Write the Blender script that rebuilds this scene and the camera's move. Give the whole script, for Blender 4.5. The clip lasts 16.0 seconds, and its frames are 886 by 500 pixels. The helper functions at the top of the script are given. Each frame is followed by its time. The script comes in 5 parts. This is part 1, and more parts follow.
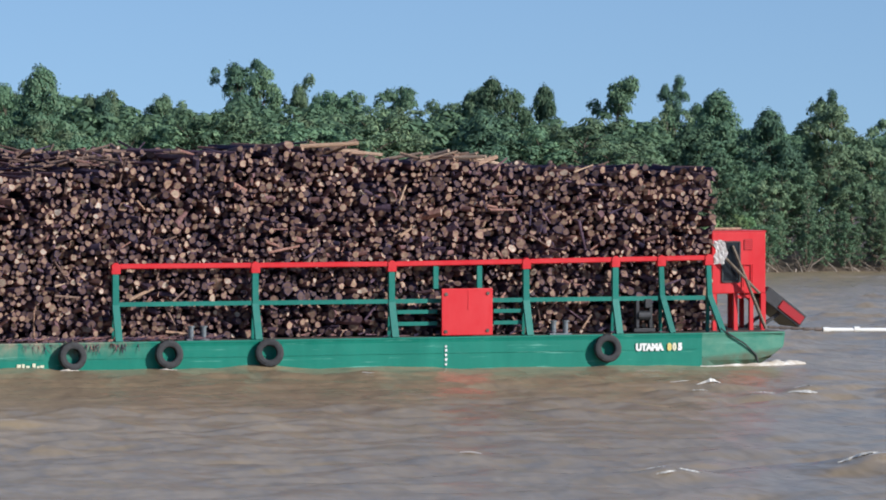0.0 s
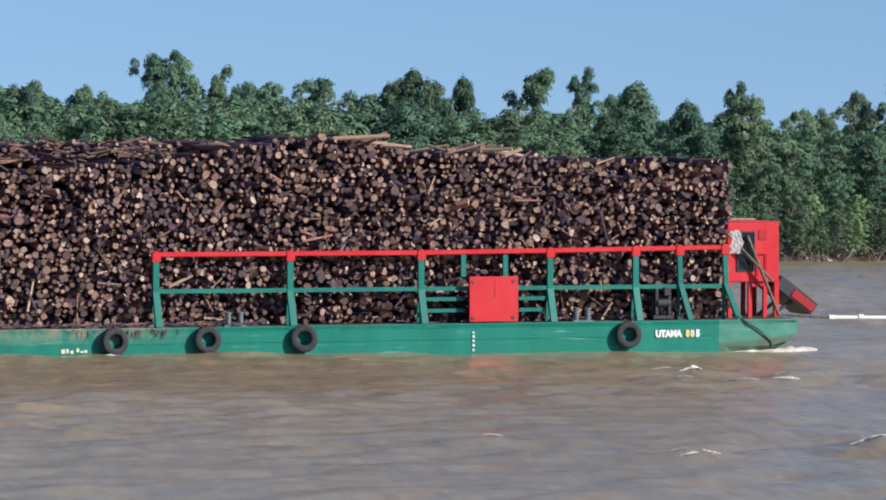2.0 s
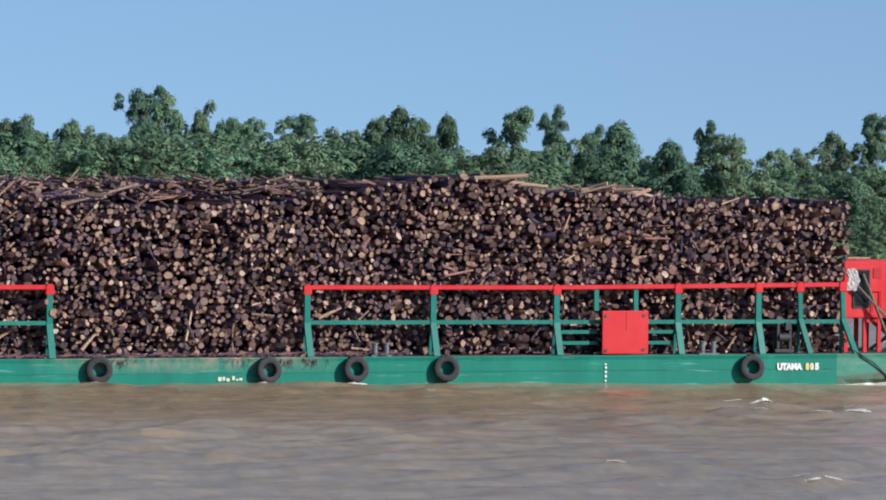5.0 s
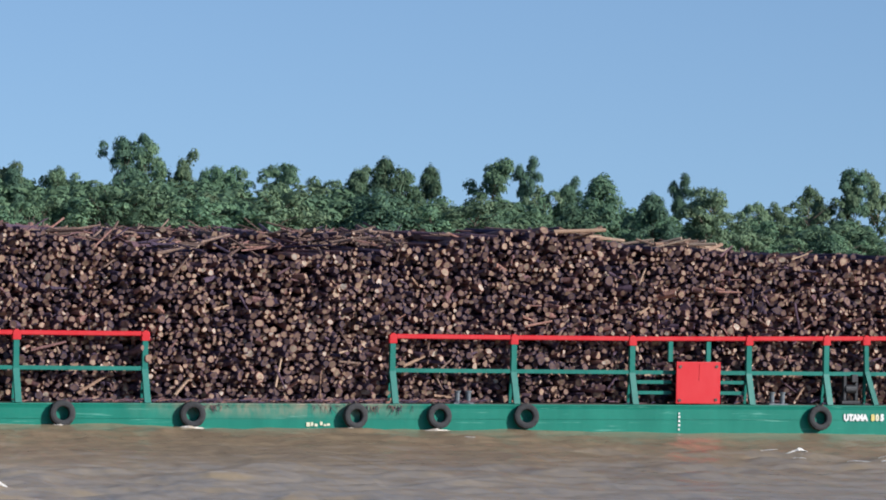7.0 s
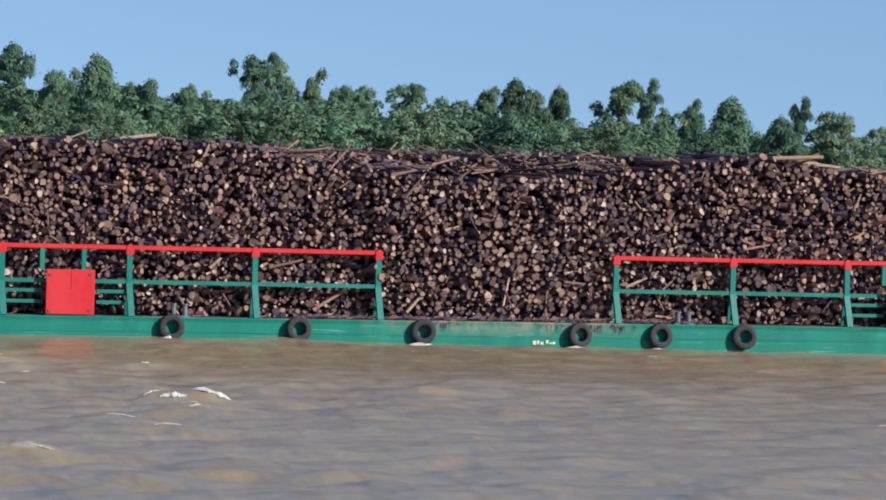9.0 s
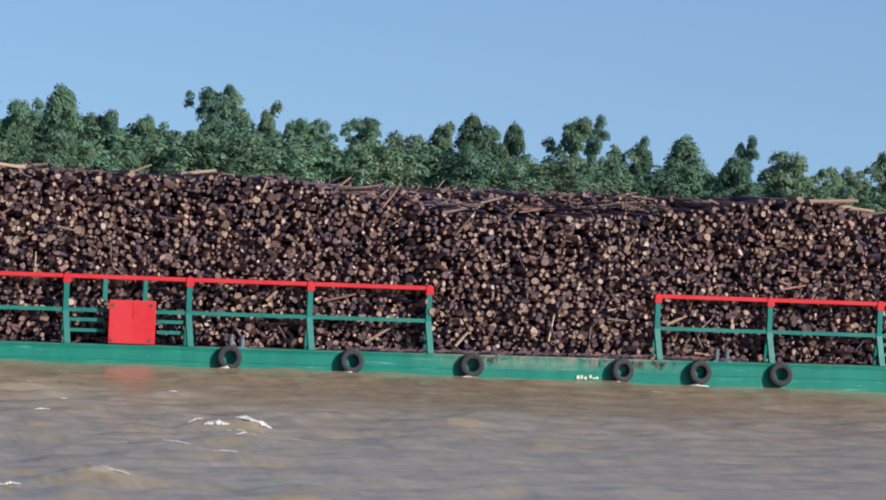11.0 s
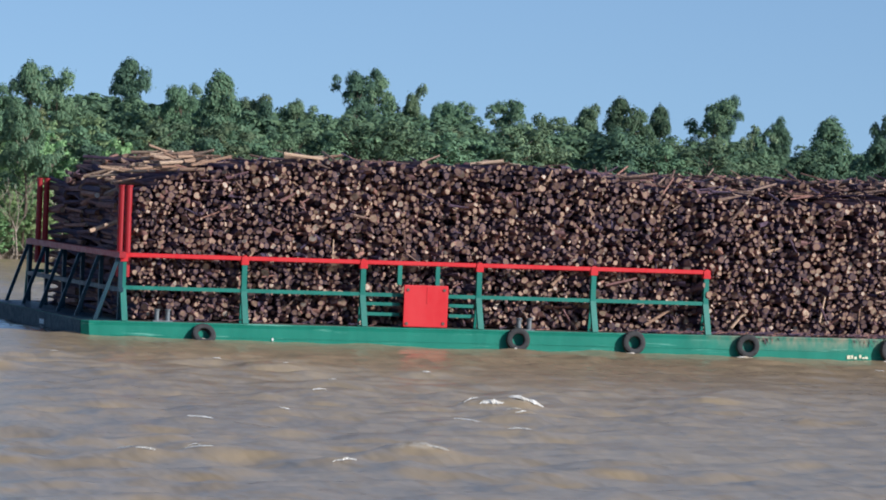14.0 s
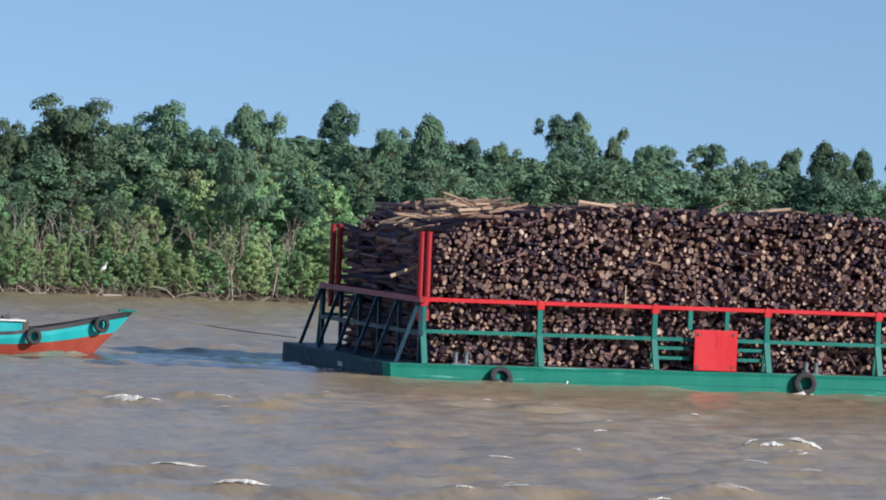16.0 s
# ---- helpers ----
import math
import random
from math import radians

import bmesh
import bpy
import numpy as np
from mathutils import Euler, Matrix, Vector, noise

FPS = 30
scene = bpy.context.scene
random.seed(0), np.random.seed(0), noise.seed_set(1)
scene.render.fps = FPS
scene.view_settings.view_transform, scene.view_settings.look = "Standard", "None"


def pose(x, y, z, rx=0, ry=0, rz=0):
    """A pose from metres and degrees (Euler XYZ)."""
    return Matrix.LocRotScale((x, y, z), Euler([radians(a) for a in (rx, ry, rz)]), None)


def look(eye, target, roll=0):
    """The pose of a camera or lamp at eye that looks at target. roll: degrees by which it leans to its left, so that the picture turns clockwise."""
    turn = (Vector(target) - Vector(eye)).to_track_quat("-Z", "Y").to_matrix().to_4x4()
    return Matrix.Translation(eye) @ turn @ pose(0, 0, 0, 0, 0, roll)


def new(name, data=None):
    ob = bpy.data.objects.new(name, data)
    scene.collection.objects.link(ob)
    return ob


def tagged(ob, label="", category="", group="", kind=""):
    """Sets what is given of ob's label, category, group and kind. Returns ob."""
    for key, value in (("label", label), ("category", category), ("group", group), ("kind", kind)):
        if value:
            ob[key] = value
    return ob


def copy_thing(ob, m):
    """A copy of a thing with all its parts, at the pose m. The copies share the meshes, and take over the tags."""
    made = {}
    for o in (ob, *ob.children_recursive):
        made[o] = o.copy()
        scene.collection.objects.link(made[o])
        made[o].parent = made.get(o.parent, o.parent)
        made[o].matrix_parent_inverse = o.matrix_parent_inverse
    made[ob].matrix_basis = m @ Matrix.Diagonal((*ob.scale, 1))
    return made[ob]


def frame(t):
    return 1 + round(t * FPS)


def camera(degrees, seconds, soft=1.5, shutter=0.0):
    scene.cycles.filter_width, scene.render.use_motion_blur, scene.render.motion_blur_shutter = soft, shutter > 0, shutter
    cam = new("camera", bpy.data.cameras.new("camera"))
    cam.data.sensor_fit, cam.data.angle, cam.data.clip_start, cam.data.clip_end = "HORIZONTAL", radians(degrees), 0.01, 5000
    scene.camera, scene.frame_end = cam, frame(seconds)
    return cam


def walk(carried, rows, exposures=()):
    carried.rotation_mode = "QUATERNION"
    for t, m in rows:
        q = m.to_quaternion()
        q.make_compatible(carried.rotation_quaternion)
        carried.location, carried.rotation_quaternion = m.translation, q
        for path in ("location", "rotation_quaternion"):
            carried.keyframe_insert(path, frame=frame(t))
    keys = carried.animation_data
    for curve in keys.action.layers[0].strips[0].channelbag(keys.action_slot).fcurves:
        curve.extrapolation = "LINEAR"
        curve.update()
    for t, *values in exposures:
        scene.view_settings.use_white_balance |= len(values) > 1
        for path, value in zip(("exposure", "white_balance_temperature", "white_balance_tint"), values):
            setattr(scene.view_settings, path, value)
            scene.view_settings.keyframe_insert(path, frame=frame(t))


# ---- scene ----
cam = camera(11.194, 16.0, soft=1.85)


def aim(t, yaw, pitch, lean):
    """The handheld camera on a small vessel: it drifts steadily and turns."""
    eye = Vector((-1.833 * (t - 8), -1.97 * (t - 8), 6.6))
    y, p = radians(yaw), radians(pitch)
    way = Vector((math.sin(y) * math.cos(p), math.cos(y) * math.cos(p), math.sin(p)))
    return look(eye, eye + 100 * way, -lean)


walk(cam, [(t, aim(t, yaw, pitch, lean)) for t, yaw, pitch, lean in (
    (0.0, 16.703, -0.629, -0.183), (0.5, 17.056, -0.722, -0.24), (1.0, 17.373, -0.715, -0.316), (1.5, 17.672, -0.724, -0.257),
    (2.0, 18.0, -0.747, -0.318), (2.5, 18.333, -0.747, -0.323), (3.0, 18.555, -0.767, -0.424), (3.5, 18.779, -0.402, -0.479),
    (4.0, 18.874, -0.281, -0.67), (4.2, 18.65, -0.289, -0.645), (6.3, 18.894, -0.263, -1.14), (6.5, 18.973, -0.078, -1.21),
    (7.0, 19.07, 0.344, -1.346), (7.5, 18.641, -1.117, -1.73), (8.0, 18.151, -0.903, -1.832), (8.5, 17.704, -0.718, -1.976),
    (8.7, 17.688, -0.732, -1.923), (11.0, 18.546, -0.264, -2.748), (11.5, 17.062, -0.413, -2.593), (12.0, 15.954, -0.486, -2.462),
    (12.5, 15.694, -0.569, -2.215), (13.0, 15.992, -0.652, -2.263), (13.5, 16.806, -0.625, -2.377), (14.0, 17.062, -0.584, -2.459),
    (14.5, 16.141, -0.616, -2.541), (15.0, 15.226, -0.66, -2.522), (15.5, 14.694, -0.672, -2.548), (16.0, 14.719, -0.158, -2.649),
)], [(0, 0.3, 5880, 12), (16, 0.3, 5880, 12)])

# ---- light ----
SUN_WAY = Vector((0.61, -0.70, 0.42)).normalized()      # towards the sun
world = bpy.data.worlds.new("sky")
scene.world = world
world.use_nodes = True
wn = world.node_tree
sky = wn.nodes.new("ShaderNodeTexSky")
sky.sky_type = 'NISHITA'
sky.sun_disc = False
sky.sun_elevation = math.asin(SUN_WAY.z)
sky.sun_rotation = math.atan2(SUN_WAY.x, SUN_WAY.y)
sky.air_density, sky.dust_density, sky.ozone_density = 1.0, 0.3, 2.6
wn.nodes["Background"].inputs["Strength"].default_value = 0.098
# the haze near the horizon is thin: the sky keeps its blue down to the trees
way = wn.nodes.new("ShaderNodeTexCoord")
lift = wn.nodes.new("ShaderNodeMapping")
lift.vector_type = 'POINT'
lift.inputs["Location"].default_value = (0, 0, 0.13)
wn.links.new(way.outputs["Generated"], lift.inputs[0])
wn.links.new(lift.outputs[0], sky.inputs[0])
wn.links.new(sky.outputs[0], wn.nodes["Background"].inputs["Color"])
sun = new("sun", bpy.data.lights.new("sun", "SUN"))
sun.data.energy, sun.data.angle, sun.data.color = 4.2, radians(0.53), (1.0, 0.93, 0.83)
sun.matrix_basis = look((0, 0, 60), Vector((0, 0, 60)) - SUN_WAY)


# ---- materials ----
def nodes_of(name, rough=0.6, metal=0.0, spec=0.5):
    m = bpy.data.materials.new(name)
    m.use_nodes = True
    b = m.node_tree.nodes["Principled BSDF"]
    b.inputs["Roughness"].default_value = rough
    b.inputs["Metallic"].default_value = metal
    b.inputs["Specular IOR Level"].default_value = spec
    return m, m.node_tree, b


def node(nt, kind, **inputs):
    n = nt.nodes.new(kind)
    for k, v in inputs.items():
        n.inputs[k.replace("_", " ")].default_value = v
    return n


def noise_tex(nt, scale, detail=4.0, rough=0.6, stretch=(1, 1, 1)):
    co = nt.nodes.new("ShaderNodeTexCoord")
    mp = nt.nodes.new("ShaderNodeMapping")
    mp.inputs["Scale"].default_value = stretch
    tx = node(nt, "ShaderNodeTexNoise", Scale=scale, Detail=detail, Roughness=rough)
    nt.links.new(co.outputs["Object"], mp.inputs[0])
    nt.links.new(mp.outputs[0], tx.inputs["Vector"])
    return tx.outputs["Fac"]


def ramp(nt, fac, stops):
    r = nt.nodes.new("ShaderNodeValToRGB")
    e = r.color_ramp.elements
    while len(e) < len(stops):
        e.new(0.5)
    for el, (at, col) in zip(e, stops):
        el.position = at
        el.color = (*col, 1)
    nt.links.new(fac, r.inputs[0])
    return r.outputs[0]


def mixed(nt, fac, a, b):
    m = nt.nodes.new("ShaderNodeMix")
    m.data_type = 'RGBA'
    for s, v in (("Factor", fac), (6, a), (7, b)):
        sock = m.inputs[0] if s == "Factor" else m.inputs[s]
        if isinstance(v, (int, float)):
            sock.default_value = v
        elif isinstance(v, tuple):
            sock.default_value = (*v, 1)
        else:
            nt.links.new(v, sock)
    return m.outputs[2]


def bumped(nt, b, height, strength, distance):
    n = node(nt, "ShaderNodeBump", Strength=strength, Distance=distance)
    nt.links.new(height, n.inputs["Height"])
    nt.links.new(n.outputs[0], b.inputs["Normal"])


def paint(name, col, worn, rust=(0.10, 0.045, 0.02), amount=0.62, rough=0.42, streak=(1, 1, 0.25)):
    """Ship's paint: faded patches, rust and vertical streaks."""
    m, nt, b = nodes_of(name, rough, 0.0, 0.3)
    fade = ramp(nt, noise_tex(nt, 0.9, 5, 0.65, streak), [(0.35, col), (0.75, worn)])
    spots = ramp(nt, noise_tex(nt, 2.6, 8, 0.7, streak), [(amount, (0, 0, 0)), (amount + 0.09, (1, 1, 1))])
    nt.links.new(mixed(nt, spots, fade, rust), b.inputs["Base Color"])
    rr = ramp(nt, noise_tex(nt, 4, 4), [(0.3, (rough - 0.12,) * 3), (0.8, (rough + 0.2,) * 3)])
    nt.links.new(rr, b.inputs["Roughness"])
    bumped(nt, b, noise_tex(nt, 1.3, 3), 0.25, 0.03)
    return m


def random_each(nt):
    """A number for each loose piece and each object."""
    g = nt.nodes.new("ShaderNodeNewGeometry")
    o = nt.nodes.new("ShaderNodeObjectInfo")
    a = nt.nodes.new("ShaderNodeMath")
    f = nt.nodes.new("ShaderNodeMath")
    f.operation = 'FRACT'
    nt.links.new(g.outputs["Random Per Island"], a.inputs[0])
    nt.links.new(o.outputs["Random"], a.inputs[1])
    nt.links.new(a.outputs[0], f.inputs[0])
    return f.outputs[0]


def wood_end():
    m, nt, b = nodes_of("sawn_log_end", 0.75, 0, 0.25)
    tint = ramp(nt, random_each(nt), [(0.0, (0.100, 0.066, 0.064)), (0.25, (0.160, 0.098, 0.084)), (0.5, (0.245, 0.153, 0.114)),
                                      (0.8, (0.375, 0.255, 0.172)), (0.93, (0.46, 0.345, 0.245)), (1.0, (0.57, 0.485, 0.39))])
    dirt = ramp(nt, noise_tex(nt, 7, 4, 0.7), [(0.36, (0.45, 0.40, 0.36)), (0.6, (1, 1, 1))])
    x = nt.nodes.new("ShaderNodeMix")
    x.data_type, x.blend_type = 'RGBA', 'MULTIPLY'
    x.inputs[0].default_value = 0.8
    nt.links.new(tint, x.inputs[6])
    nt.links.new(dirt, x.inputs[7])
    nt.links.new(x.outputs[2], b.inputs["Base Color"])
    bumped(nt, b, noise_tex(nt, 30, 3), 0.4, 0.01)
    return m


def bark(name, stops):
    m, nt, b = nodes_of(name, 0.85, 0, 0.2)
    tint = ramp(nt, random_each(nt), stops)
    grain = ramp(nt, noise_tex(nt, 9, 5, 0.7, (1, 0.2, 1)), [(0.3, (0.5, 0.45, 0.45)), (0.7, (1.25, 1.2, 1.15))])
    x = nt.nodes.new("ShaderNodeMix")
    x.data_type, x.blend_type = 'RGBA', 'MULTIPLY'
    x.inputs[0].default_value = 1.0
    nt.links.new(tint, x.inputs[6])
    nt.links.new(grain, x.inputs[7])
    nt.links.new(x.outputs[2], b.inputs["Base Color"])
    bumped(nt, b, noise_tex(nt, 14, 4), 0.6, 0.02)
    return m


def leaf(name, stops):
    m, nt, b = nodes_of(name, 0.7, 0, 0.12)
    g = nt.nodes.new("ShaderNodeNewGeometry")
    o = nt.nodes.new("ShaderNodeObjectInfo")
    a = ramp(nt, g.outputs["Random Per Island"], stops)
    h = node(nt, "ShaderNodeHueSaturation", Fac=1.0)
    mr = nt.nodes.new("ShaderNodeMapRange")
    mr.inputs["To Min"].default_value, mr.inputs["To Max"].default_value = 0.74, 1.32
    nt.links.new(o.outputs["Random"], mr.inputs[0])
    nt.links.new(mr.outputs[0], h.inputs["Value"])
    mh = nt.nodes.new("ShaderNodeMapRange")
    mh.inputs["To Min"].default_value, mh.inputs["To Max"].default_value = 0.462, 0.522
    w = nt.nodes.new("ShaderNodeMath")
    w.operation = 'MULTIPLY'
    w.inputs[1].default_value = 7.31
    f = nt.nodes.new("ShaderNodeMath")
    f.operation = 'FRACT'
    nt.links.new(o.outputs["Random"], w.inputs[0])
    nt.links.new(w.outputs[0], f.inputs[0])
    nt.links.new(f.outputs[0], mh.inputs[0])
    nt.links.new(mh.outputs[0], h.inputs["Hue"])
    nt.links.new(a, h.inputs["Color"])
    nt.links.new(h.outputs[0], b.inputs["Base Color"])
    t = nt.nodes.new("ShaderNodeBsdfTranslucent")
    nt.links.new(h.outputs[0], t.inputs[0])
    s = nt.nodes.new("ShaderNodeMixShader")
    s.inputs[0].default_value = 0.20
    nt.links.new(b.outputs[0], s.inputs[1])
    nt.links.new(t.outputs[0], s.inputs[2])
    nt.links.new(s.outputs[0], nt.nodes["Material Output"].inputs[0])
    return m


def river():
    m, nt, b = nodes_of("muddy_water", 0.24, 0, 0.18)
    b.inputs["IOR"].default_value = 1.33
    mud = ramp(nt, noise_tex(nt, 0.045, 5, 0.6, (1, 0.45, 1)), [(0.3, (0.310, 0.230, 0.134)), (0.7, (0.405, 0.305, 0.176))])
    geo = nt.nodes.new("ShaderNodeNewGeometry")
    sep = nt.nodes.new("ShaderNodeSeparateXYZ")
    nt.links.new(geo.outputs["Position"], sep.inputs[0])
    mr = nt.nodes.new("ShaderNodeMapRange")
    mr.inputs["From Min"].default_value, mr.inputs["From Max"].default_value = 0.26, 0.42
    nt.links.new(sep.outputs[2], mr.inputs[0])
    spots = ramp(nt, noise_tex(nt, 1.1, 6, 0.7), [(0.5, (0, 0, 0)), (0.62, (1, 1, 1))])
    mu = nt.nodes.new("ShaderNodeMath")
    mu.operation = 'MULTIPLY'
    nt.links.new(mr.outputs[0], mu.inputs[0])
    nt.links.new(spots, mu.inputs[1])
    nt.links.new(mixed(nt, mu.outputs[0], mud, (0.62, 0.55, 0.44)), b.inputs["Base Color"])
    ad = nt.nodes.new("ShaderNodeMath")
    nt.links.new(noise_tex(nt, 0.40, 3, 0.5, (1, 0.4, 1)), ad.inputs[0])
    half = nt.nodes.new("ShaderNodeMath")
    half.operation = 'MULTIPLY'
    half.inputs[1].default_value = 0.55
    nt.links.new(noise_tex(nt, 1.1, 2, 0.45, (1, 0.45, 1)), half.inputs[0])
    nt.links.new(half.outputs[0], ad.inputs[1])
    bumped(nt, b, ad.outputs[0], 0.85, 0.28)
    return m


def plain(name, a, c, scale=3.0, rough=0.7, metal=0.0, bump=0.3):
    m, nt, b = nodes_of(name, rough, metal)
    nt.links.new(ramp(nt, noise_tex(nt, scale, 5, 0.65), [(0.3, a), (0.72, c)]), b.inputs["Base Color"])
    bumped(nt, b, noise_tex(nt, scale * 4, 4), bump, 0.02)
    return m


def hull_paint():
    """Green hull paint with scratches along the side, rust streaks, and scrapes at the bow."""
    m = paint("green_hull_paint", (0.005, 0.165, 0.112), (0.014, 0.22, 0.15), amount=0.69, rough=0.5)
    nt = m.node_tree
    b = nt.nodes["Principled BSDF"]
    old = b.inputs["Base Color"].links[0].from_socket
    marks = ramp(nt, noise_tex(nt, 1.5, 6, 0.62, (0.22, 1, 4.5)), [(0.60, (0, 0, 0)), (0.68, (0.8, 0.8, 0.8))])
    c = mixed(nt, marks, old, (0.16, 0.42, 0.33))
    sep = nt.nodes.new("ShaderNodeSeparateXYZ")
    co = nt.nodes.new("ShaderNodeTexCoord")
    nt.links.new(co.outputs["Object"], sep.inputs[0])
    # the bow plate: faded, and worn to rusty brown below its knuckle
    def math_node(kind, a, b_):
        n = nt.nodes.new("ShaderNodeMath")
        n.operation = kind
        for sock, v in zip(n.inputs, (a, b_)):
            if isinstance(v, (int, float)):
                sock.default_value = v
            else:
                nt.links.new(v, sock)
        return n.outputs[0]

    wear = ramp(nt, noise_tex(nt, 1.4, 6, 0.65, (1, 1, 1.4)), [(0.30, (0.2, 0.2, 0.2)), (0.66, (0.9, 0.9, 0.9))])
    bow = math_node('MULTIPLY', math_node('GREATER_THAN', sep.outputs[0], 23.72), wear)
    c = mixed(nt, bow, c, (0.115, 0.27, 0.185))
    line = math_node('ADD', math_node('MULTIPLY', sep.outputs[0], 0.094), -2.0)
    below = nt.nodes.new("ShaderNodeMapRange")
    below.inputs["From Min"].default_value, below.inputs["From Max"].default_value = 0.08, -0.10
    nt.links.new(math_node('SUBTRACT', sep.outputs[2], line), below.inputs[0])
    c = mixed(nt, math_node('MULTIPLY', below.outputs[0], bow), c, (0.085, 0.068, 0.035))
    # mud and bark dust spilled over the edge where the stack stands open
    def band(axis, a, b_):
        r = nt.nodes.new("ShaderNodeMapRange")
        r.inputs["From Min"].default_value, r.inputs["From Max"].default_value = a, b_
        nt.links.new(sep.outputs[axis], r.inputs[0])
        return r.outputs[0]
    mul = None
    for f in (band(0, -12.0, -7.5), band(0, 2.0, -1.5), band(2, 0.45, 1.15), ramp(nt, noise_tex(nt, 1.8, 6, 0.7, (1, 1, 0.6)), [(0.36, (0, 0, 0)), (0.62, (1, 1, 1))])):
        if mul is None:
            mul = f
            continue
        x = nt.nodes.new("ShaderNodeMath")
        x.operation = 'MULTIPLY'
        nt.links.new(mul, x.inputs[0])
        nt.links.new(f, x.inputs[1])
        mul = x.outputs[0]
    nt.links.new(mixed(nt, mul, c, (0.30, 0.27, 0.19)), b.inputs["Base Color"])
    return m


M_GREEN = hull_paint()
M_GREEN_RAIL = paint("green_rail_paint", (0.012, 0.15, 0.115), (0.025, 0.21, 0.16), amount=0.72)
M_RED = paint("red_paint", (0.57, 0.016, 0.022), (0.62, 0.038, 0.042), (0.22, 0.02, 0.015), amount=0.7, rough=0.45)
# rail green darkened towards navy: the stern's shade is put into this colour
M_DARK = paint("shaded_stern_paint", (0.008, 0.034, 0.052), (0.014, 0.055, 0.075), amount=0.70)
# darker still for the transom, which faces away from the sun: shade as colour
M_STERN = paint("shaded_transom_paint", (0.003, 0.022, 0.036), (0.006, 0.036, 0.050), amount=0.70, rough=0.6)
# worn darker red; on the stern beam and poles it stands for their shade
M_MAROON = paint("worn_shaded_red_paint", (0.32, 0.014, 0.02), (0.38, 0.03, 0.035), (0.12, 0.02, 0.02), amount=0.68)
M_RUST = plain("rusty_deck", (0.075, 0.055, 0.046), (0.16, 0.125, 0.10), 1.2, 0.85)
M_WHITE = plain("white_lettering", (0.70, 0.71, 0.66), (0.82, 0.82, 0.78), 3, 0.6)
M_YELLOW = plain("yellowed_lettering", (0.62, 0.50, 0.12), (0.72, 0.62, 0.25), 3, 0.6)
M_PALE = plain("faded_lettering", (0.62, 0.60, 0.38), (0.74, 0.72, 0.55), 3, 0.6)
M_TYRE = plain("worn_rubber", (0.018, 0.018, 0.019), (0.05, 0.05, 0.05), 5, 0.8)
M_STEEL = plain("grey_steel", (0.10, 0.12, 0.13), (0.20, 0.22, 0.23), 4, 0.5, 0.3)
M_BLACK = plain("black_paint", (0.014, 0.015, 0.017), (0.03, 0.03, 0.032), 4, 0.5)
M_GLASS = plain("dark_window", (0.01, 0.012, 0.015), (0.016, 0.02, 0.024), 1, 0.08)
M_ROPE = plain("rope", (0.16, 0.13, 0.09), (0.25, 0.20, 0.14), 8, 0.9)
M_FLOAT = plain("white_hose", (0.70, 0.70, 0.66), (0.82, 0.81, 0.77), 2, 0.5)
M_END = wood_end()
M_BARK = bark("dark_log_bark", [(0.0, (0.062, 0.052, 0.092)), (0.45, (0.122, 0.082, 0.112)), (0.8, (0.255, 0.142, 0.128)), (1.0, (0.39, 0.22, 0.17))])
M_PEELED = bark("peeled_log", [(0.0, (0.34, 0.22, 0.155)), (0.6, (0.50, 0.35, 0.24)), (1.0, (0.60, 0.46, 0.33))])
M_WEATHERED = bark("weathered_sticks", [(0.0, (0.12, 0.078, 0.066)), (0.5, (0.20, 0.135, 0.108)), (1.0, (0.32, 0.23, 0.18))])
M_TRUNK = bark("tree_bark", [(0.0, (0.12, 0.095, 0.07)), (0.6, (0.20, 0.17, 0.13)), (1.0, (0.30, 0.27, 0.22))])
M_DEAD = bark("bleached_wood", [(0.0, (0.26, 0.22, 0.17)), (0.6, (0.38, 0.33, 0.27)), (1.0, (0.50, 0.45, 0.38))])
M_LEAF = leaf("broad_leaves", [(0.0, (0.098, 0.166, 0.099)), (0.5, (0.134, 0.216, 0.123)), (1.0, (0.176, 0.262, 0.140))])
M_LEAF_DARK = leaf("dark_forest_leaves", [(0.0, (0.072, 0.132, 0.088)), (0.5, (0.100, 0.175, 0.108)), (1.0, (0.135, 0.215, 0.122))])
M_LEAF_LIGHT = leaf("mangrove_leaves", [(0.0, (0.185, 0.300, 0.135)), (0.5, (0.245, 0.375, 0.165)), (1.0, (0.30, 0.43, 0.185))])
M_LEAF_OLIVE = leaf("olive_thicket_leaves", [(0.0, (0.195, 0.275, 0.135)), (0.5, (0.26, 0.345, 0.165)), (1.0, (0.32, 0.40, 0.19))])
M_MUD = plain("river_mud", (0.07, 0.05, 0.033), (0.13, 0.095, 0.06), 0.4, 0.75)
M_WATER = river()
# smoother water, its mud colour darkened to stand for the barge's shadow
M_SLICK = plain("shaded_smooth_water", (0.11, 0.09, 0.066), (0.16, 0.13, 0.09), 0.3, 0.12, 0.0, 0.05)
M_TEAL = paint("turquoise_boat_paint", (0.02, 0.36, 0.36), (0.05, 0.46, 0.45), (0.2, 0.12, 0.07), 0.72)
M_ANTIFOUL = paint("red_oxide_paint", (0.30, 0.05, 0.028), (0.40, 0.085, 0.05), (0.10, 0.05, 0.03), 0.66)
M_CHURN = plain("churned_water", (0.34, 0.26, 0.16), (0.80, 0.77, 0.70), 2.2, 0.7)
M_FOAM = plain("foam", (0.44, 0.39, 0.30), (0.84, 0.81, 0.74), 4, 0.8)


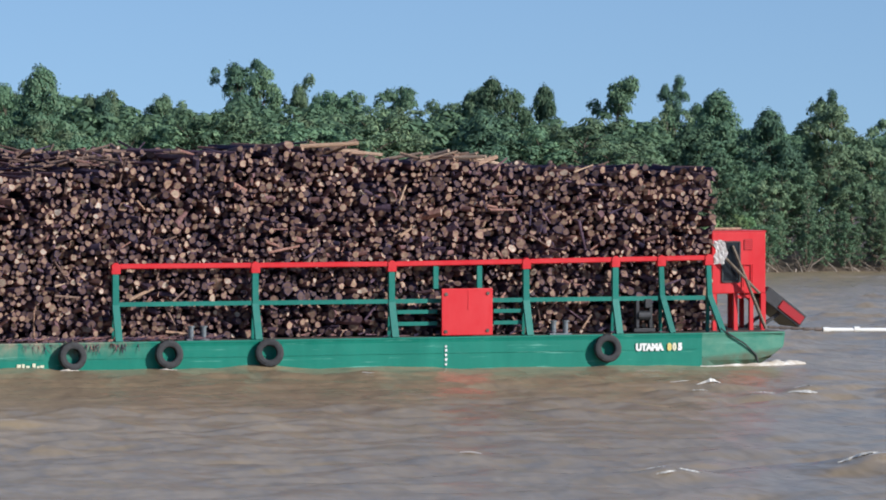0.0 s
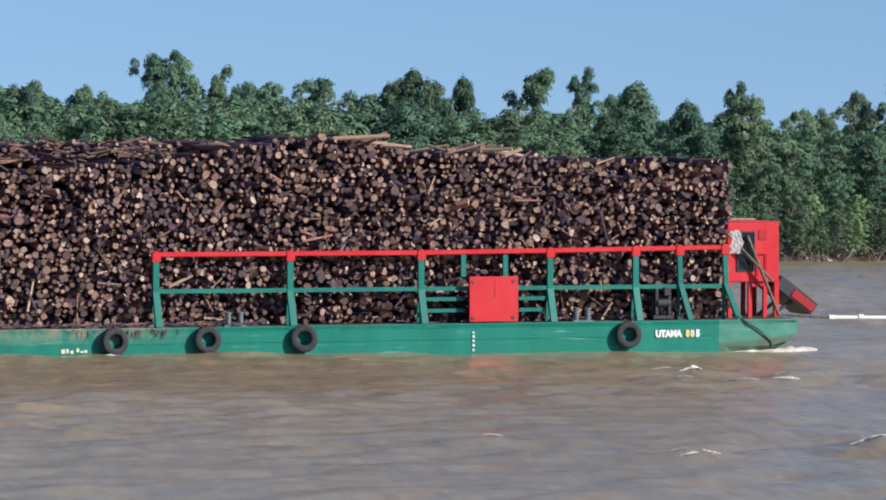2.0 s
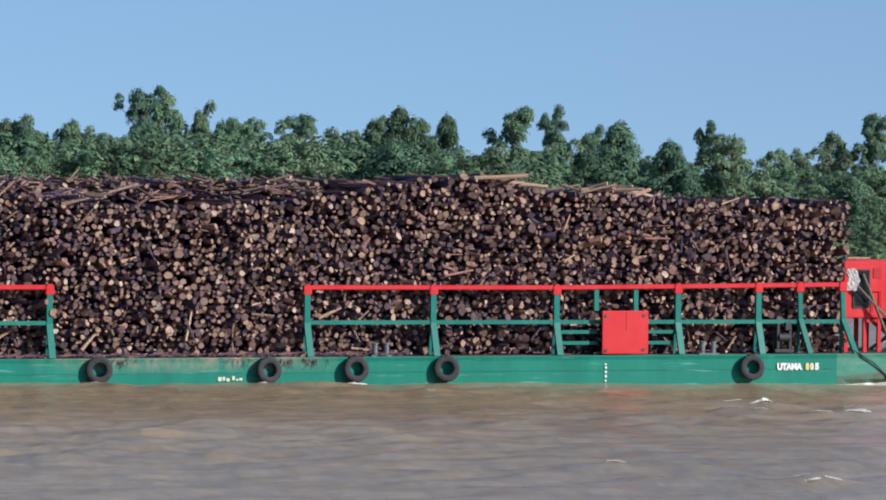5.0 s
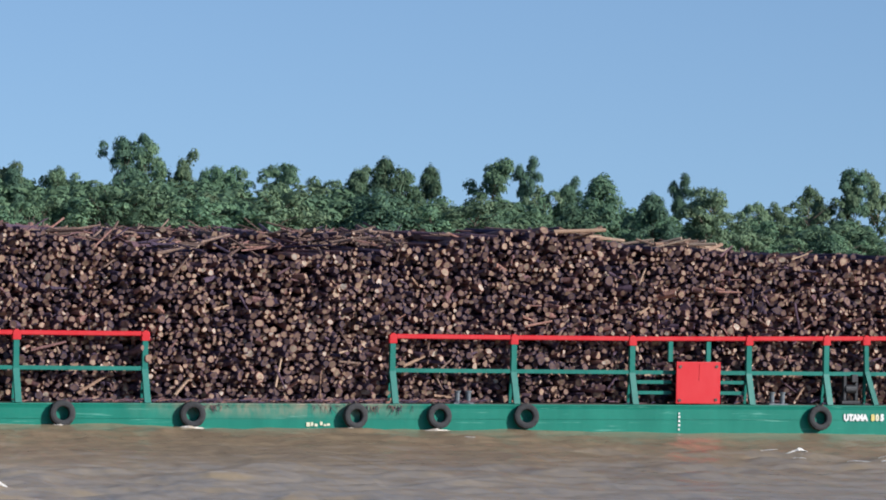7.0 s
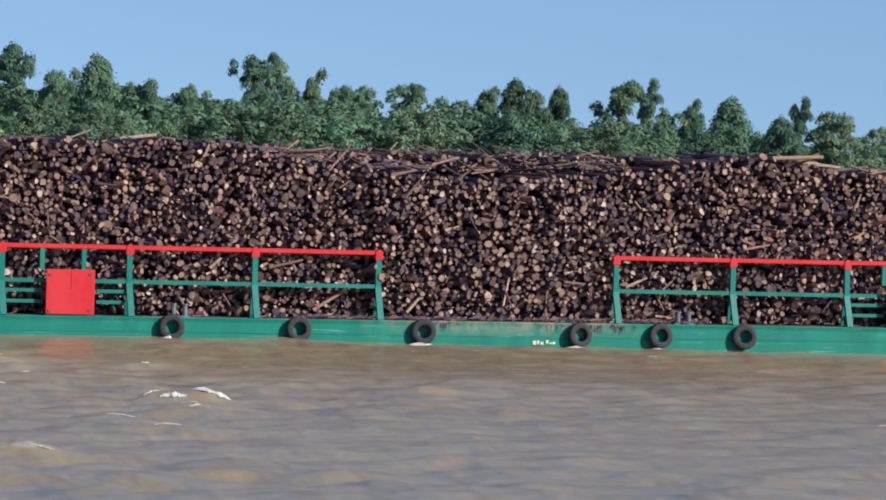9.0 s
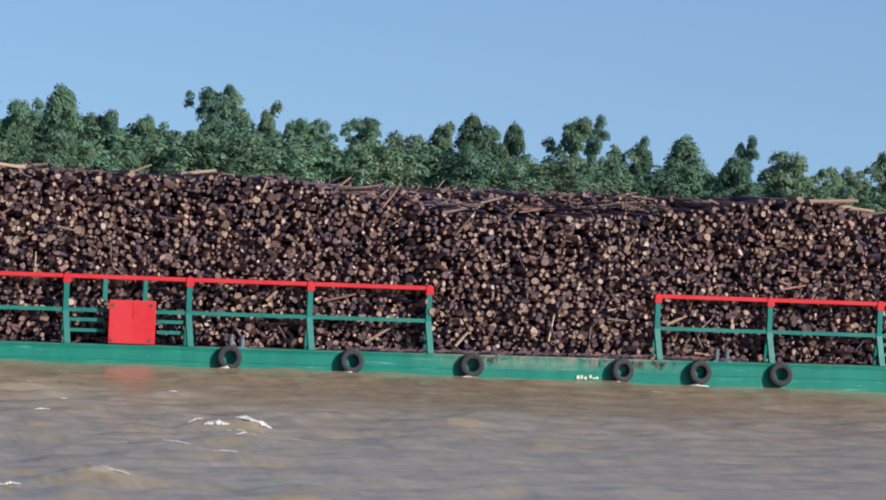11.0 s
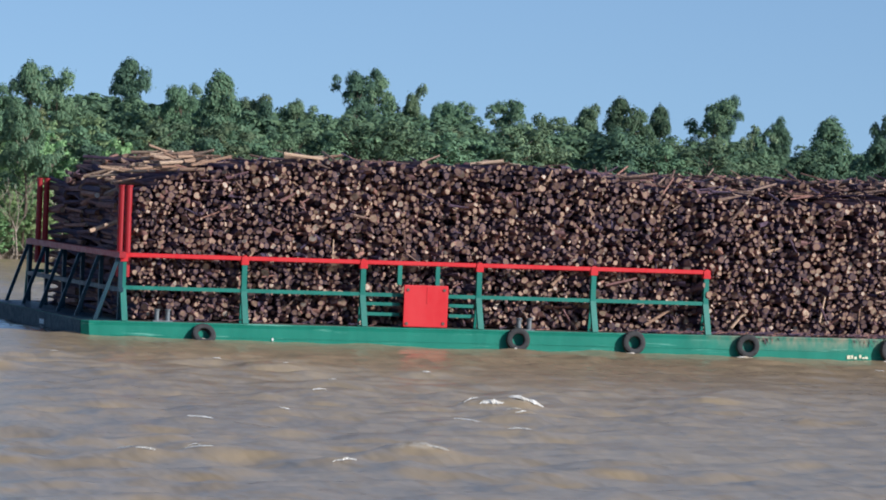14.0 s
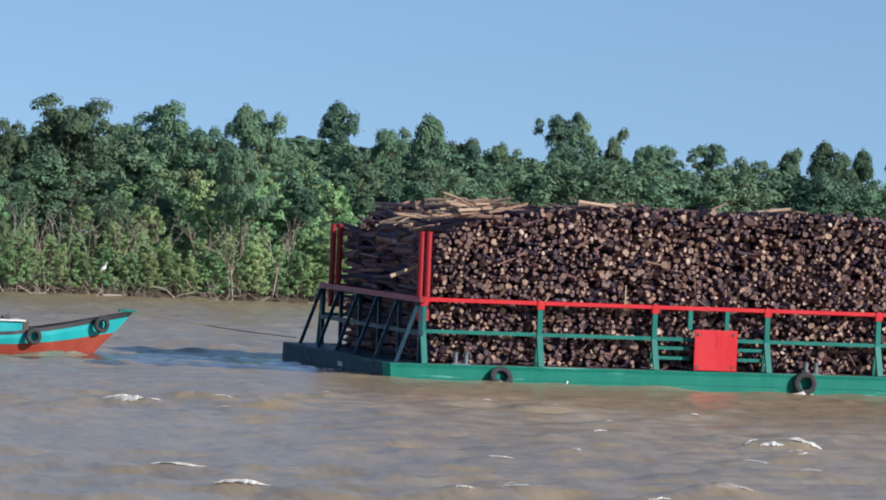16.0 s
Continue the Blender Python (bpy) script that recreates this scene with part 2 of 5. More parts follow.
# ---- mesh helpers ----
def part(name, bm, material, parent, label=""):
    me = bpy.data.meshes.new(name)
    bm.to_mesh(me)
    bm.free()
    for m in (material if isinstance(material, (list, tuple)) else [material]):
        me.materials.append(m)
    ob = new(name, me)
    ob.parent = parent
    return tagged(ob, label)


def box(bm, x0, x1, y0, y1, z0, z1, bevel=0.0):
    r = bmesh.ops.create_cube(bm, size=1.0)
    bmesh.ops.transform(bm, verts=r["verts"], matrix=Matrix.LocRotScale(((x0 + x1) / 2, (y0 + y1) / 2, (z0 + z1) / 2), None, (x1 - x0, y1 - y0, z1 - z0)))
    if bevel:
        es = list({e for v in r["verts"] for e in v.link_edges})
        bmesh.ops.bevel(bm, geom=es, offset=bevel, segments=2, affect='EDGES', profile=0.5)
    return bm


def rod(bm, a, b, r0, r1=None, n=8):
    """A round bar from a to b."""
    a, b = Vector(a), Vector(b)
    d = b - a
    m = Matrix.Translation((a + b) / 2) @ d.to_track_quat("Z", "Y").to_matrix().to_4x4()
    bmesh.ops.create_cone(bm, cap_ends=True, segments=n, radius1=r0, radius2=r0 if r1 is None else r1, depth=d.length, matrix=m)
    return bm


def beam(bm, a, b, w, h, up=(0, 0, 1)):
    """A square bar from a to b, w wide and h high, with softened edges."""
    a, b = Vector(a), Vector(b)
    d = (b - a).normalized()
    s = d.cross(Vector(up)).normalized()
    u = s.cross(d)
    vs = [bm.verts.new(p + s * (i * w / 2) + u * (j * h / 2)) for p in (a, b) for i, j in ((-1, -1), (1, -1), (1, 1), (-1, 1))]
    for f in ((3, 2, 1, 0), (4, 5, 6, 7), (0, 1, 5, 4), (1, 2, 6, 5), (2, 3, 7, 6), (3, 0, 4, 7)):
        bm.faces.new([vs[i] for i in f])
    return bm


def thing(name, label, category, group="", kind=""):
    return tagged(new(name), label, category, group, kind)


def numpy_mesh(name, verts, quads, material, smooth=False):
    me = bpy.data.meshes.new(name)
    verts, quads = np.asarray(verts, np.float32), np.asarray(quads, np.int32)
    me.vertices.add(len(verts))
    me.vertices.foreach_set("co", verts.ravel())
    me.loops.add(quads.size)
    me.loops.foreach_set("vertex_index", quads.ravel())
    me.polygons.add(len(quads))
    me.polygons.foreach_set("loop_start", np.arange(0, quads.size, quads.shape[1], dtype=np.int32))
    if smooth:
        me.polygons.foreach_set("use_smooth", np.ones(len(quads), bool))
    me.materials.append(material)
    me.update(calc_edges=True)
    return me


rng = np.random.default_rng(7)


# ---- water and land ----
WAVES = []
for k in range(64):
    lam = 1.3 * 6.0 ** rng.random()
    ang = radians(-62) + rng.normal(0, 1.0)
    WAVES.append((0.0082 * lam ** 0.64, math.cos(ang) * 2 * math.pi / lam, math.sin(ang) * 2 * math.pi / lam, rng.random() * 6.283))


def wave_z(X, Y):
    """The height of the chop: many short waves with sharpened crests, stronger in gusts."""
    Z = np.zeros_like(X)
    for amp, kx, ky, ph in WAVES:
        a = kx * X + ky * Y + ph
        Z += amp * (np.sin(a) + 0.45 * (1.273 - 2 * np.abs(np.sin(a / 2 + 0.8))))
    Z *= 0.8 + 0.4 * np.sin(X * 0.11 + 1.3 * np.sin(Y * 0.06)) * np.sin(Y * 0.13 + 0.7 * np.sin(X * 0.05 + 2))
    Z *= 1 - 0.55 * np.exp(-((Y - 188) / 8.0) ** 2)         # smoother in the barge's lee
    return Z + 1.4 * Z * np.abs(Z)


DRIFTERS = []       # the surface and its foam run before the wind


def water():
    xs = np.arange(-12, 200, 0.46)
    ys = np.concatenate([np.arange(80, 208, 0.40), np.arange(208, 300, 0.8), np.arange(300, 450, 1.6)])
    X, Y = np.meshgrid(xs, ys)
    Z = wave_z(X, Y)
    n, m = X.shape
    idx = np.arange(n * m).reshape(n, m)
    quads = np.stack([idx[:-1, :-1], idx[:-1, 1:], idx[1:, 1:], idx[1:, :-1]], -1).reshape(-1, 4)
    me = numpy_mesh("water", np.stack([X, Y, Z], -1).reshape(-1, 3), quads, M_WATER, True)
    DRIFTERS.append(tagged(new("water", me), "choppy muddy brown river water", "water", kind="structure"))
    # whitecaps: low ragged ridges of foam on the crests
    r = np.random.default_rng(17)
    cx, cy = r.uniform(-5, 110, 9000), 88 + 92 * r.random(9000)
    cz = wave_z(cx, cy)
    best = np.argsort(-cz)[:150]
    bm = bmesh.new()
    for x, y in zip(cx[best], cy[best]):
        if r.random() < 0.45:
            continue
        big = r.random() < 0.22
        w, d = (r.uniform(0.3, 0.85), r.uniform(0.2, 0.42)) if big else (r.uniform(0.12, 0.4), r.uniform(0.04, 0.10))
        tall, slope, num = (r.uniform(0.05, 0.10) if big else r.uniform(0.008, 0.028)), r.normal(0, 0.12), 15
        rows = ([], [], [])
        for i in range(num):
            f = i / (num - 1) * 2 - 1
            px, half = x + f * w, d * max(0.05, 1 - f * f) * r.uniform(0.4, 1.2)
            yy = y + slope * f + r.normal(0, 0.02)
            up = tall * max(0.05, 1 - f * f) * (0.75 + 0.35 * math.sin(5 * f + 9 * slope)) * r.uniform(0.65, 1.1)
            for lst, q, h in zip(rows, (yy - half, yy, yy + half), (-0.01, up, -0.01)):
                lst.append(bm.verts.new((px, q, float(wave_z(np.array(px), np.array(q))) + 0.025 + h)))
        for low, top in ((rows[0], rows[1]), (rows[1], rows[2])):
            for a, b, c, e in zip(low, low[1:], top[1:], top):
                bm.faces.new((a, b, c, e))
    DRIFTERS.append(tagged(part("whitecap_foam", bm, M_FOAM, None), "small white crests of foam on the river", "foam", kind="stuff"))
    bm = bmesh.new()
    vs = [bm.verts.new(p) for p in ((-2500, -2500, -0.7), (2500, -2500, -0.7), (2500, 2500, -0.7), (-2500, 2500, -0.7))]
    bm.faces.new(vs)
    tagged(part("water_far", bm, M_WATER, None), "wide muddy river reaching away", "water", kind="structure")


BANK_O, BANK_U, BANK_N = Vector((69, 379, 0)), Vector((0.963, 0.27, 0)), Vector((-0.27, 0.963, 0))


def bank_at(s, n, z=0.0):
    return BANK_O + BANK_U * s + BANK_N * n + Vector((0, 0, z))


def land():
    ss = list(range(-1500, -60, 120)) + [-60 + 2.5 * i for i in range(101)] + list(range(200, 1600, 120))
    ns = (-6, -2.0, 0.4, 1.4, 2.6, 5, 12, 40, 120, 400, 1800)
    zs = (-1.2, -0.5, 0.05, 0.45, 0.7, 0.9, 1.0, 1.0, 1.0, 1.0, 1.0)
    verts, quads = [], []
    for s in ss:
        for n, z in zip(ns, zs):
            w = noise.noise((s * 0.09, n * 0.3, 1)) * 1.0 if n < 10 else 0
            verts.append(bank_at(s, n + w, z + 0.35 * noise.noise((s * 0.3, n, 4)) * (n > -1)))
    k = len(ns)
    for i in range(len(ss) - 1):
        for j in range(k - 1):
            quads.append((i * k + j, (i + 1) * k + j, (i + 1) * k + j + 1, i * k + j + 1))
    tagged(new("ground", numpy_mesh("ground", verts, quads, M_MUD, True)), "dark muddy river bank under the trees", "ground", kind="structure")


water()
land()


# ---- trees ----
def limb(verts, quads, a, b, r0, r1, n=6):
    a, b = Vector(a), Vector(b)
    q = (b - a).to_track_quat("Z", "Y").to_matrix()
    base = len(verts)
    for p, r in ((a, r0), (b, r1)):
        for i in range(n):
            t = 2 * math.pi * i / n
            verts.append(p + q @ Vector((r * math.cos(t), r * math.sin(t), 0)))
    for i in range(n):
        j = (i + 1) % n
        quads.append((base + i, base + j, base + n + j, base + n + i))


def foliage(centres, radii, count, size, r):
    """Small leaf blades around clump centres, thicker towards the outside of each clump."""
    c = np.asarray(centres)
    rad = np.asarray(radii)
    pick = r.choice(len(c), count, p=rad ** 2 / (rad ** 2).sum())
    d = r.normal(size=(count, 3))
    d /= np.linalg.norm(d, axis=1)[:, None]
    d[:, 2] = np.where(d[:, 2] < -0.35, -d[:, 2] * 0.6, d[:, 2])
    pos = c[pick] + d * (rad[pick] * (0.62 + 0.4 * r.random(count) ** 0.6))[:, None] * np.array([1, 1, 0.78])
    nrm = d * 1.25 + r.normal(size=(count, 3)) * 0.3 + np.array([0, 0, 0.25])
    nrm /= np.linalg.norm(nrm, axis=1)[:, None]
    a = np.cross(nrm, r.normal(size=(count, 3)))
    a /= np.linalg.norm(a, axis=1)[:, None]
    b = np.cross(nrm, a)
    s = (size * (0.55 + 0.9 * r.random(count)))[:, None]
    v = np.stack([pos - a * s * 0.75 - b * s * 0.5, pos - a * s * 0.75 + b * s * 0.5, pos + a * s], 1).reshape(-1, 3)
    return v, np.arange(count * 3).reshape(-1, 3)


TREE_LABELS = {"tall": "tall slender green tree with an open layered crown", "round": "broad dense green riverside tree", "cone": "pointed dark green forest tree",
               "head": "tall bare-stemmed tree with small round heads of leaves", "bush": "bushy light green mangrove near the waterline", "bare": "grey thin tree with sparse leaves"}


def tree(form, seed, dense=False, leaves=None):
    """A riverside tree 10 m high: trunk, limbs, and a crown of leaf clumps. form: tall, head, round, cone, bush or bare."""
    r = np.random.default_rng(seed)
    verts, quads, cs, rs = [], [], [], []
    lean = Vector((r.normal(0, 0.4), r.normal(0, 0.4), 0))
    at = lambda h: lean * (h / 10) ** 2 + Vector((0.12 * math.sin(h * 1.3 + seed), 0.12 * math.cos(h * 1.1), h))
    low = {"tall": 4.4, "head": 7.4, "round": 3.4, "cone": 3.0, "bush": 0.15, "bare": 4.6}[form]
    top = {"bush": 8.8}.get(form, 9.3)
    hs = [top * i / 7 for i in range(8)]
    rb = {"bush": 0.09, "head": 0.10}.get(form, 0.14)
    for i in range(7):
        limb(verts, quads, at(hs[i]) if i else Vector((0, 0, -0.4)), at(hs[i + 1]), rb * (1 - i / 8.5), rb * (1 - (i + 1) / 8.5))
    limbs = {"tall": 22, "head": 12, "round": 34, "cone": 42, "bush": 36, "bare": 20}[form]
    tiers = r.uniform(0, 6.28, 9)
    for i in range(limbs):
        f = (i + r.random()) / limbs
        h = low + (top - low) * f
        t = i * 2.4 + r.normal(0, 0.5)
        lobe = 1 + 0.28 * math.sin(2 * t + tiers[int(f * 8)]) + 0.22 * math.sin(f * 17 + tiers[0])
        if form == "cone":
            reach = 2.6 * (1 - 0.93 * f ** 0.95) * (0.6 + 0.6 * r.random()) * lobe
        elif form == "bush":
            reach = 2.7 * math.sqrt(max(0.08, 1 - (f * 0.95) ** 2)) * (0.5 + 0.6 * r.random())
        elif form == "round":
            reach = 2.5 * math.sin(math.pi * (0.3 + 0.58 * f)) * (0.5 + 0.6 * r.random()) * lobe
        elif form == "head":
            reach = 1.35 * (0.3 + 0.9 * r.random()) * lobe
        else:
            reach = 1.7 * math.sin(math.pi * (0.28 + 0.58 * f)) * (0.3 + 0.95 * r.random()) * lobe
        end = at(h) + Vector((math.cos(t) * reach, math.sin(t) * reach, reach * (0.2 + 0.4 * r.random())))
        mid = at(h).lerp(end, 0.5) + Vector((0, 0, -0.1))
        limb(verts, quads, at(h * 0.95), mid, 0.045, 0.03, 4)
        limb(verts, quads, mid, end, 0.03, 0.012, 4)
        small = {"bush": 0.5, "head": 0.55, "bare": 0.36, "tall": 0.52}.get(form, 0.56)
        for k in range(2):
            cs.append(tuple(end + Vector(r.normal(0, 0.24, 3)) + Vector((0, 0, 0.1 * k))))
            rs.append(small * (0.6 + 0.75 * r.random()) * (1.12 if dense else 1))
        if reach > 0.9:
            cs.append(tuple(mid + Vector(r.normal(0, 0.18, 3)) + Vector((0, 0, 0.2))))
            rs.append(0.5 * (0.7 + 0.5 * r.random()))
    for k in range(3):
        cs.append(tuple(at(top) + Vector((r.normal(0, 0.15), r.normal(0, 0.15), 0.2 * k - 0.2))))
        rs.append(0.4 - 0.08 * k)
    count = {"tall": 3300, "head": 2300, "round": 4700, "cone": 4900, "bush": 4600, "bare": 1100}[form]
    count = int(count * 2.5) if dense else count
    v, q = foliage(cs, rs, count, {"bush": 0.15, "head": 0.125}.get(form, 0.135) * (0.92 if dense else 1.1), r)
    stray = r.choice(count, count // 8, replace=False)
    v.reshape(-1, 3, 3)[stray] += r.normal(0, 0.11, (len(stray), 1, 3))
    ob = thing("tree", TREE_LABELS[form], "tree", "trees on the river bank")
    for name, (vv, qq, mat) in (("trunk", (np.array([tuple(p) for p in verts]), quads, M_TRUNK)), ("crown", (v, q, leaves or {"bush": M_LEAF_LIGHT, "cone": M_LEAF_DARK, "head": M_LEAF_DARK}.get(form, M_LEAF)))):
        o = new(name, numpy_mesh(name, vv, qq, mat))
        o.parent = ob
    return ob


FORMS = {"tall": [tree("tall", 11), tree("tall", 12)], "round": [tree("round", 21), tree("round", 22), tree("round", 23)], "cone": [tree("cone", 31), tree("cone", 32)],
         "tall+": [tree("tall", 13, True), tree("tall", 14, True), tree("tall", 15, True)], "round+": [tree("round", 24, True), tree("round", 25, True), tree("round", 26, True)],
         "cone+": [tree("cone", 33, True), tree("cone", 34, True), tree("cone", 35, True)], "head+": [tree("head", 61, True), tree("head", 62, True)],
         "bush": [tree("bush", 41), tree("bush", 42), tree("bush", 43)], "shrub": [tree("bush", 44, False, M_LEAF), tree("bush", 45, False, M_LEAF)], "thicket": [tree("bush", 46, False, M_LEAF_OLIVE), tree("bush", 47, False, M_LEAF_OLIVE)], "bare": [tree("bare", 51), tree("bare", 52)], "bare+": [tree("bare", 53, True)]}
fresh = {o.name for v in FORMS.values() for o in v}
FAR = {"trunk": ([], []), "crown": ([], [])}


def plant_far(form, x, y, z, height, wide=1.0):
    """A tree of the woods behind: gathered into one object, with fewer and larger leaves."""
    src = FORMS[form][int(rng.integers(len(FORMS[form])))]
    k = height / 9.9
    m = np.array(Matrix.LocRotScale((x, y, z), Euler((0, 0, rng.random() * 6.28)), (k * wide, k * wide, k)))
    for o in src.children:
        kind = o.name.split(".")[0]
        co = np.empty(len(o.data.vertices) * 3, np.float32)
        o.data.vertices.foreach_get("co", co)
        co = co.reshape(-1, 3)
        li = np.empty(len(o.data.loops), np.int32)
        o.data.loops.foreach_get("vertex_index", li)
        if kind == "crown":
            co = co.reshape(-1, 3, 3)[::2]
            mid = co.mean(1, keepdims=True)
            co = (mid + (co - mid) * 1.5).reshape(-1, 3)
            q = np.arange(len(co), dtype=np.int32).reshape(-1, 3)
        else:
            co, q = co[:84], li.reshape(-1, 4)[:42]
        v, f = FAR[kind]
        f.append(q + sum(len(a) for a in v))
        v.append(co @ m[:3, :3].T + m[:3, 3])


def plant(form, x, y, z, height, wide=1.0):
    src = FORMS[form][int(rng.integers(len(FORMS[form])))]
    k = height / 9.9
    m = Matrix.LocRotScale((x, y, z), Euler((0, 0, rng.random() * 6.28)), (k * wide, k * wide, k))
    if src.name in fresh:
        fresh.discard(src.name)
        src.matrix_basis = m
        return src
    ob = copy_thing(src, m)
    ob.matrix_basis = m
    return ob


# trees that stand above the rest: place, height of the top, width of the crown, form
for x, y, h, wide, form in (
        (57.9, 400, 17.6, 6.9, "round"), (72.5, 425, 18.2, 6.7, "round"), (70.7, 381, 18.1, 3.8, "cone"), (101.5, 476, 21.7, 5.4, "cone"),
        (97.3, 417, 18.8, 5, "cone"), (131.1, 514, 17.8, 4.1, "round"), (147.3, 546, 22.8, 4.2, "head"), (153.7, 556, 22.4, 5.6, "round"),
        (158.3, 556, 21.1, 4.1, "tall"), (161.4, 548, 20, 5.5, "bare"), (163.1, 552, 19.6, 4.5, "tall"), (165.8, 540, 19.7, 4.7, "head"),
        (52.4, 400, 15.2, 3.7, "round"), (99.4, 440, 17.2, 3.5, "round"), (113.2, 462, 17.5, 3.7, "tall"), (71.7, 440, 16.2, 4.6, "round"),
        (77.6, 430, 16.1, 4, "round"), (163.2, 500, 19.2, 3.4, "cone"), (150, 450, 19.4, 4.4, "cone"), (154.2, 455, 17.3, 4.3, "round"),
        (164.6, 477, 19.4, 4, "cone"), (191.1, 535, 21.6, 5.5, "tall"), (294.6, 800, 27.6, 3.9, "head"), (208.2, 560, 19.1, 3.8, "bare"),
        (266, 700, 22.1, 2.3, "head"), (170.3, 440, 17.8, 5.6, "cone"), (96.2, 430, 16.7, 4.5, "round"), (110.2, 450, 17, 2.4, "tall"),
        (81.3, 420, 17.7, 4.4, "round"), (170.9, 426, 15.9, 4.7, "cone"), (297.3, 731, 23.8, 3.1, "head"), (179, 432, 15.9, 6.1, "round"),
        (221.7, 520, 17, 4.2, "tall"), (225.1, 520, 16.3, 4.2, "round"), (220.8, 500, 18.4, 5.1, "bare"), (224.2, 505, 17.9, 4.1, "tall"),
        (224.5, 500, 19.2, 2.9, "tall"), (226.4, 500, 20.1, 3.6, "head"), (231.6, 505, 19.9, 4.1, "tall"), (208.8, 560, 18.7, 4.5, "bare"),
        (211.5, 560, 19.3, 3.1, "cone"), (171.7, 540, 18.1, 6.3, "round"), (151.6, 520, 18.5, 4.7, "round"), (162.4, 500, 19.2, 3.3, "tall"),
        (108, 440, 16.6, 1.9, "cone"), (131.3, 515, 17.5, 4.6, "round")):
    span = {"cone": 3.3, "round": 3.8, "tall": 3.2, "head": 2.7, "bare": 3.0}[form]
    plant(form + "+", x, y, 0.6, h - 0.72, min(1.4, max(0.5, 0.93 * wide / (span * h / 9.9))))

# rows of trees from the water's edge inland: from, to, depth, step, heights, width, forms
for s0, s1, depth, step, low, high, wide, forms in (
        (-46, 30, 0.9, 2.1, 3.4, 5.6, 1.1, ("bush",)), (-46, 30, 3.2, 2.6, 4.5, 7.0, 1.0, ("bush",)), (-46, 30, 6.5, 3.0, 5.5, 9.0, 0.9, ("bush", "bush", "bare")),
        (-46, 30, 11.5, 3.0, 8.0, 11.0, 1.05, ("bush", "round", "bare", "cone")), (-46, 32, 18, 2.9, 9.6, 12.2, 1.2, ("round", "cone", "bush", "bare", "tall")),
        (90, 144, 0.9, 2.2, 3.2, 5.0, 1.1, ("shrub", "shrub", "bush")), (90, 144, 3.4, 3.0, 4.2, 6.2, 1.0, ("shrub", "shrub", "bush")), (88, 144, 7, 3.4, 5.5, 8.0, 0.9, ("shrub", "shrub", "bare")),
        (88, 144, 14, 3.0, 8, 11, 1.2, ("shrub", "round", "cone", "tall")),
        (4, 44, 24, 2.7, 11.4, 13.6, 0.85, ("thicket", "thicket", "thicket", "shrub")), (-48, 6, 27, 3.2, 11.5, 13.8, 1.25, ("round", "tall", "cone", "bare")),
        (42, 150, 29, 3.3, 11.5, 14.2, 1.25, ("round", "tall", "cone", "shrub", "round")),
        (-40, 165, 52, 3.8, 12.5, 14.6, 1.35, ("round", "cone", "tall")), (-60, 190, 66, 4.2, 8, 11, 1.1, ("bush", "round")),
        (-30, 185, 88, 4.2, 14.0, 16.2, 1.4, ("round", "cone", "tall")), (-10, 200, 135, 4.4, 15.6, 17.8, 1.45, ("round", "cone", "tall"))):
    s = float(s0)
    while s < s1:
        p = bank_at(s, depth + rng.normal(0, depth * 0.06 + 0.6))
        f = forms[int(rng.integers(len(forms)))]
        fall = 1 - 0.13 * min(1.0, max(0.0, (s - 95) / 50)) - 0.06 * (depth > 80 and s < 45) if depth > 20 else 1.0
        (plant if depth < 50 else plant_far)(f, p.x, p.y, min(0.9, 0.1 + 0.25 * depth), (low + (high - low) * rng.random()) * fall, wide * rng.uniform(0.85, 1.2))
        s += step * (0.7 + 0.6 * rng.random())


def pale_stem(seed):
    """A thin pale dead tree, forked, with a few bare twigs, about 6 m high."""
    r = np.random.default_rng(seed)
    verts, quads = [], []
    ends = [(Vector((0, 0, -0.4)), Vector((r.normal(0, 0.12), r.normal(0, 0.12), 1)), 0.085, 2.4, 0)]
    while ends:
        p, d, rad, ln, level = ends.pop()
        for k in range(3):
            q = p + d.normalized() * ln / 3
            limb(verts, quads, p, q, rad * (1 - 0.13 * k), rad * (0.87 - 0.13 * k), 5)
            p = q
            d = d.normalized() + Vector(r.normal(0, 0.13, 3))
        if level < 3:
            for k in range(2 if level else 3):
                ends.append((p, d.normalized() + Vector((r.normal(0, 0.42), r.normal(0, 0.42), 0.15)), rad * 0.6, ln * (0.62 + 0.25 * r.random()), level + 1))
    ob = thing("dead_tree", "thin pale dead tree with bare forked twigs", "dead tree", "bare stems among the mangroves")
    o = new("trunk", numpy_mesh("trunk", np.array([tuple(p) for p in verts]), quads, M_DEAD))
    o.parent = ob
    return ob


stems = [pale_stem(s) for s in (71, 72, 73, 74)]
for i, s in enumerate(np.linspace(-44, 28, 40)):
    p = bank_at(float(s) + rng.normal(0, 0.8), rng.uniform(0.3, 3.6))
    k = rng.uniform(0.75, 1.35)
    m = Matrix.LocRotScale((p.x, p.y, 0.3), Euler((rng.normal(0, 0.1), rng.normal(0, 0.1), rng.random() * 6.28)), (k, k, k))
    o = stems[i] if i < 4 else copy_thing(stems[i % 4], m)
    o.matrix_basis = m
# the far forest round the bend
for i in range(40):
    f = ("round", "cone", "tall")[int(rng.integers(3))]
    y = 640 + 420 * rng.random()
    plant_far(f, y * (0.20 + 0.27 * (i + rng.random()) / 40) - 20, y, 0.8, 9.5 + y * 0.0095 + 2 * rng.random(), 1.25)
far_woods = thing("far_woods", "dense green forest behind the river bank", "forest", kind="stuff")
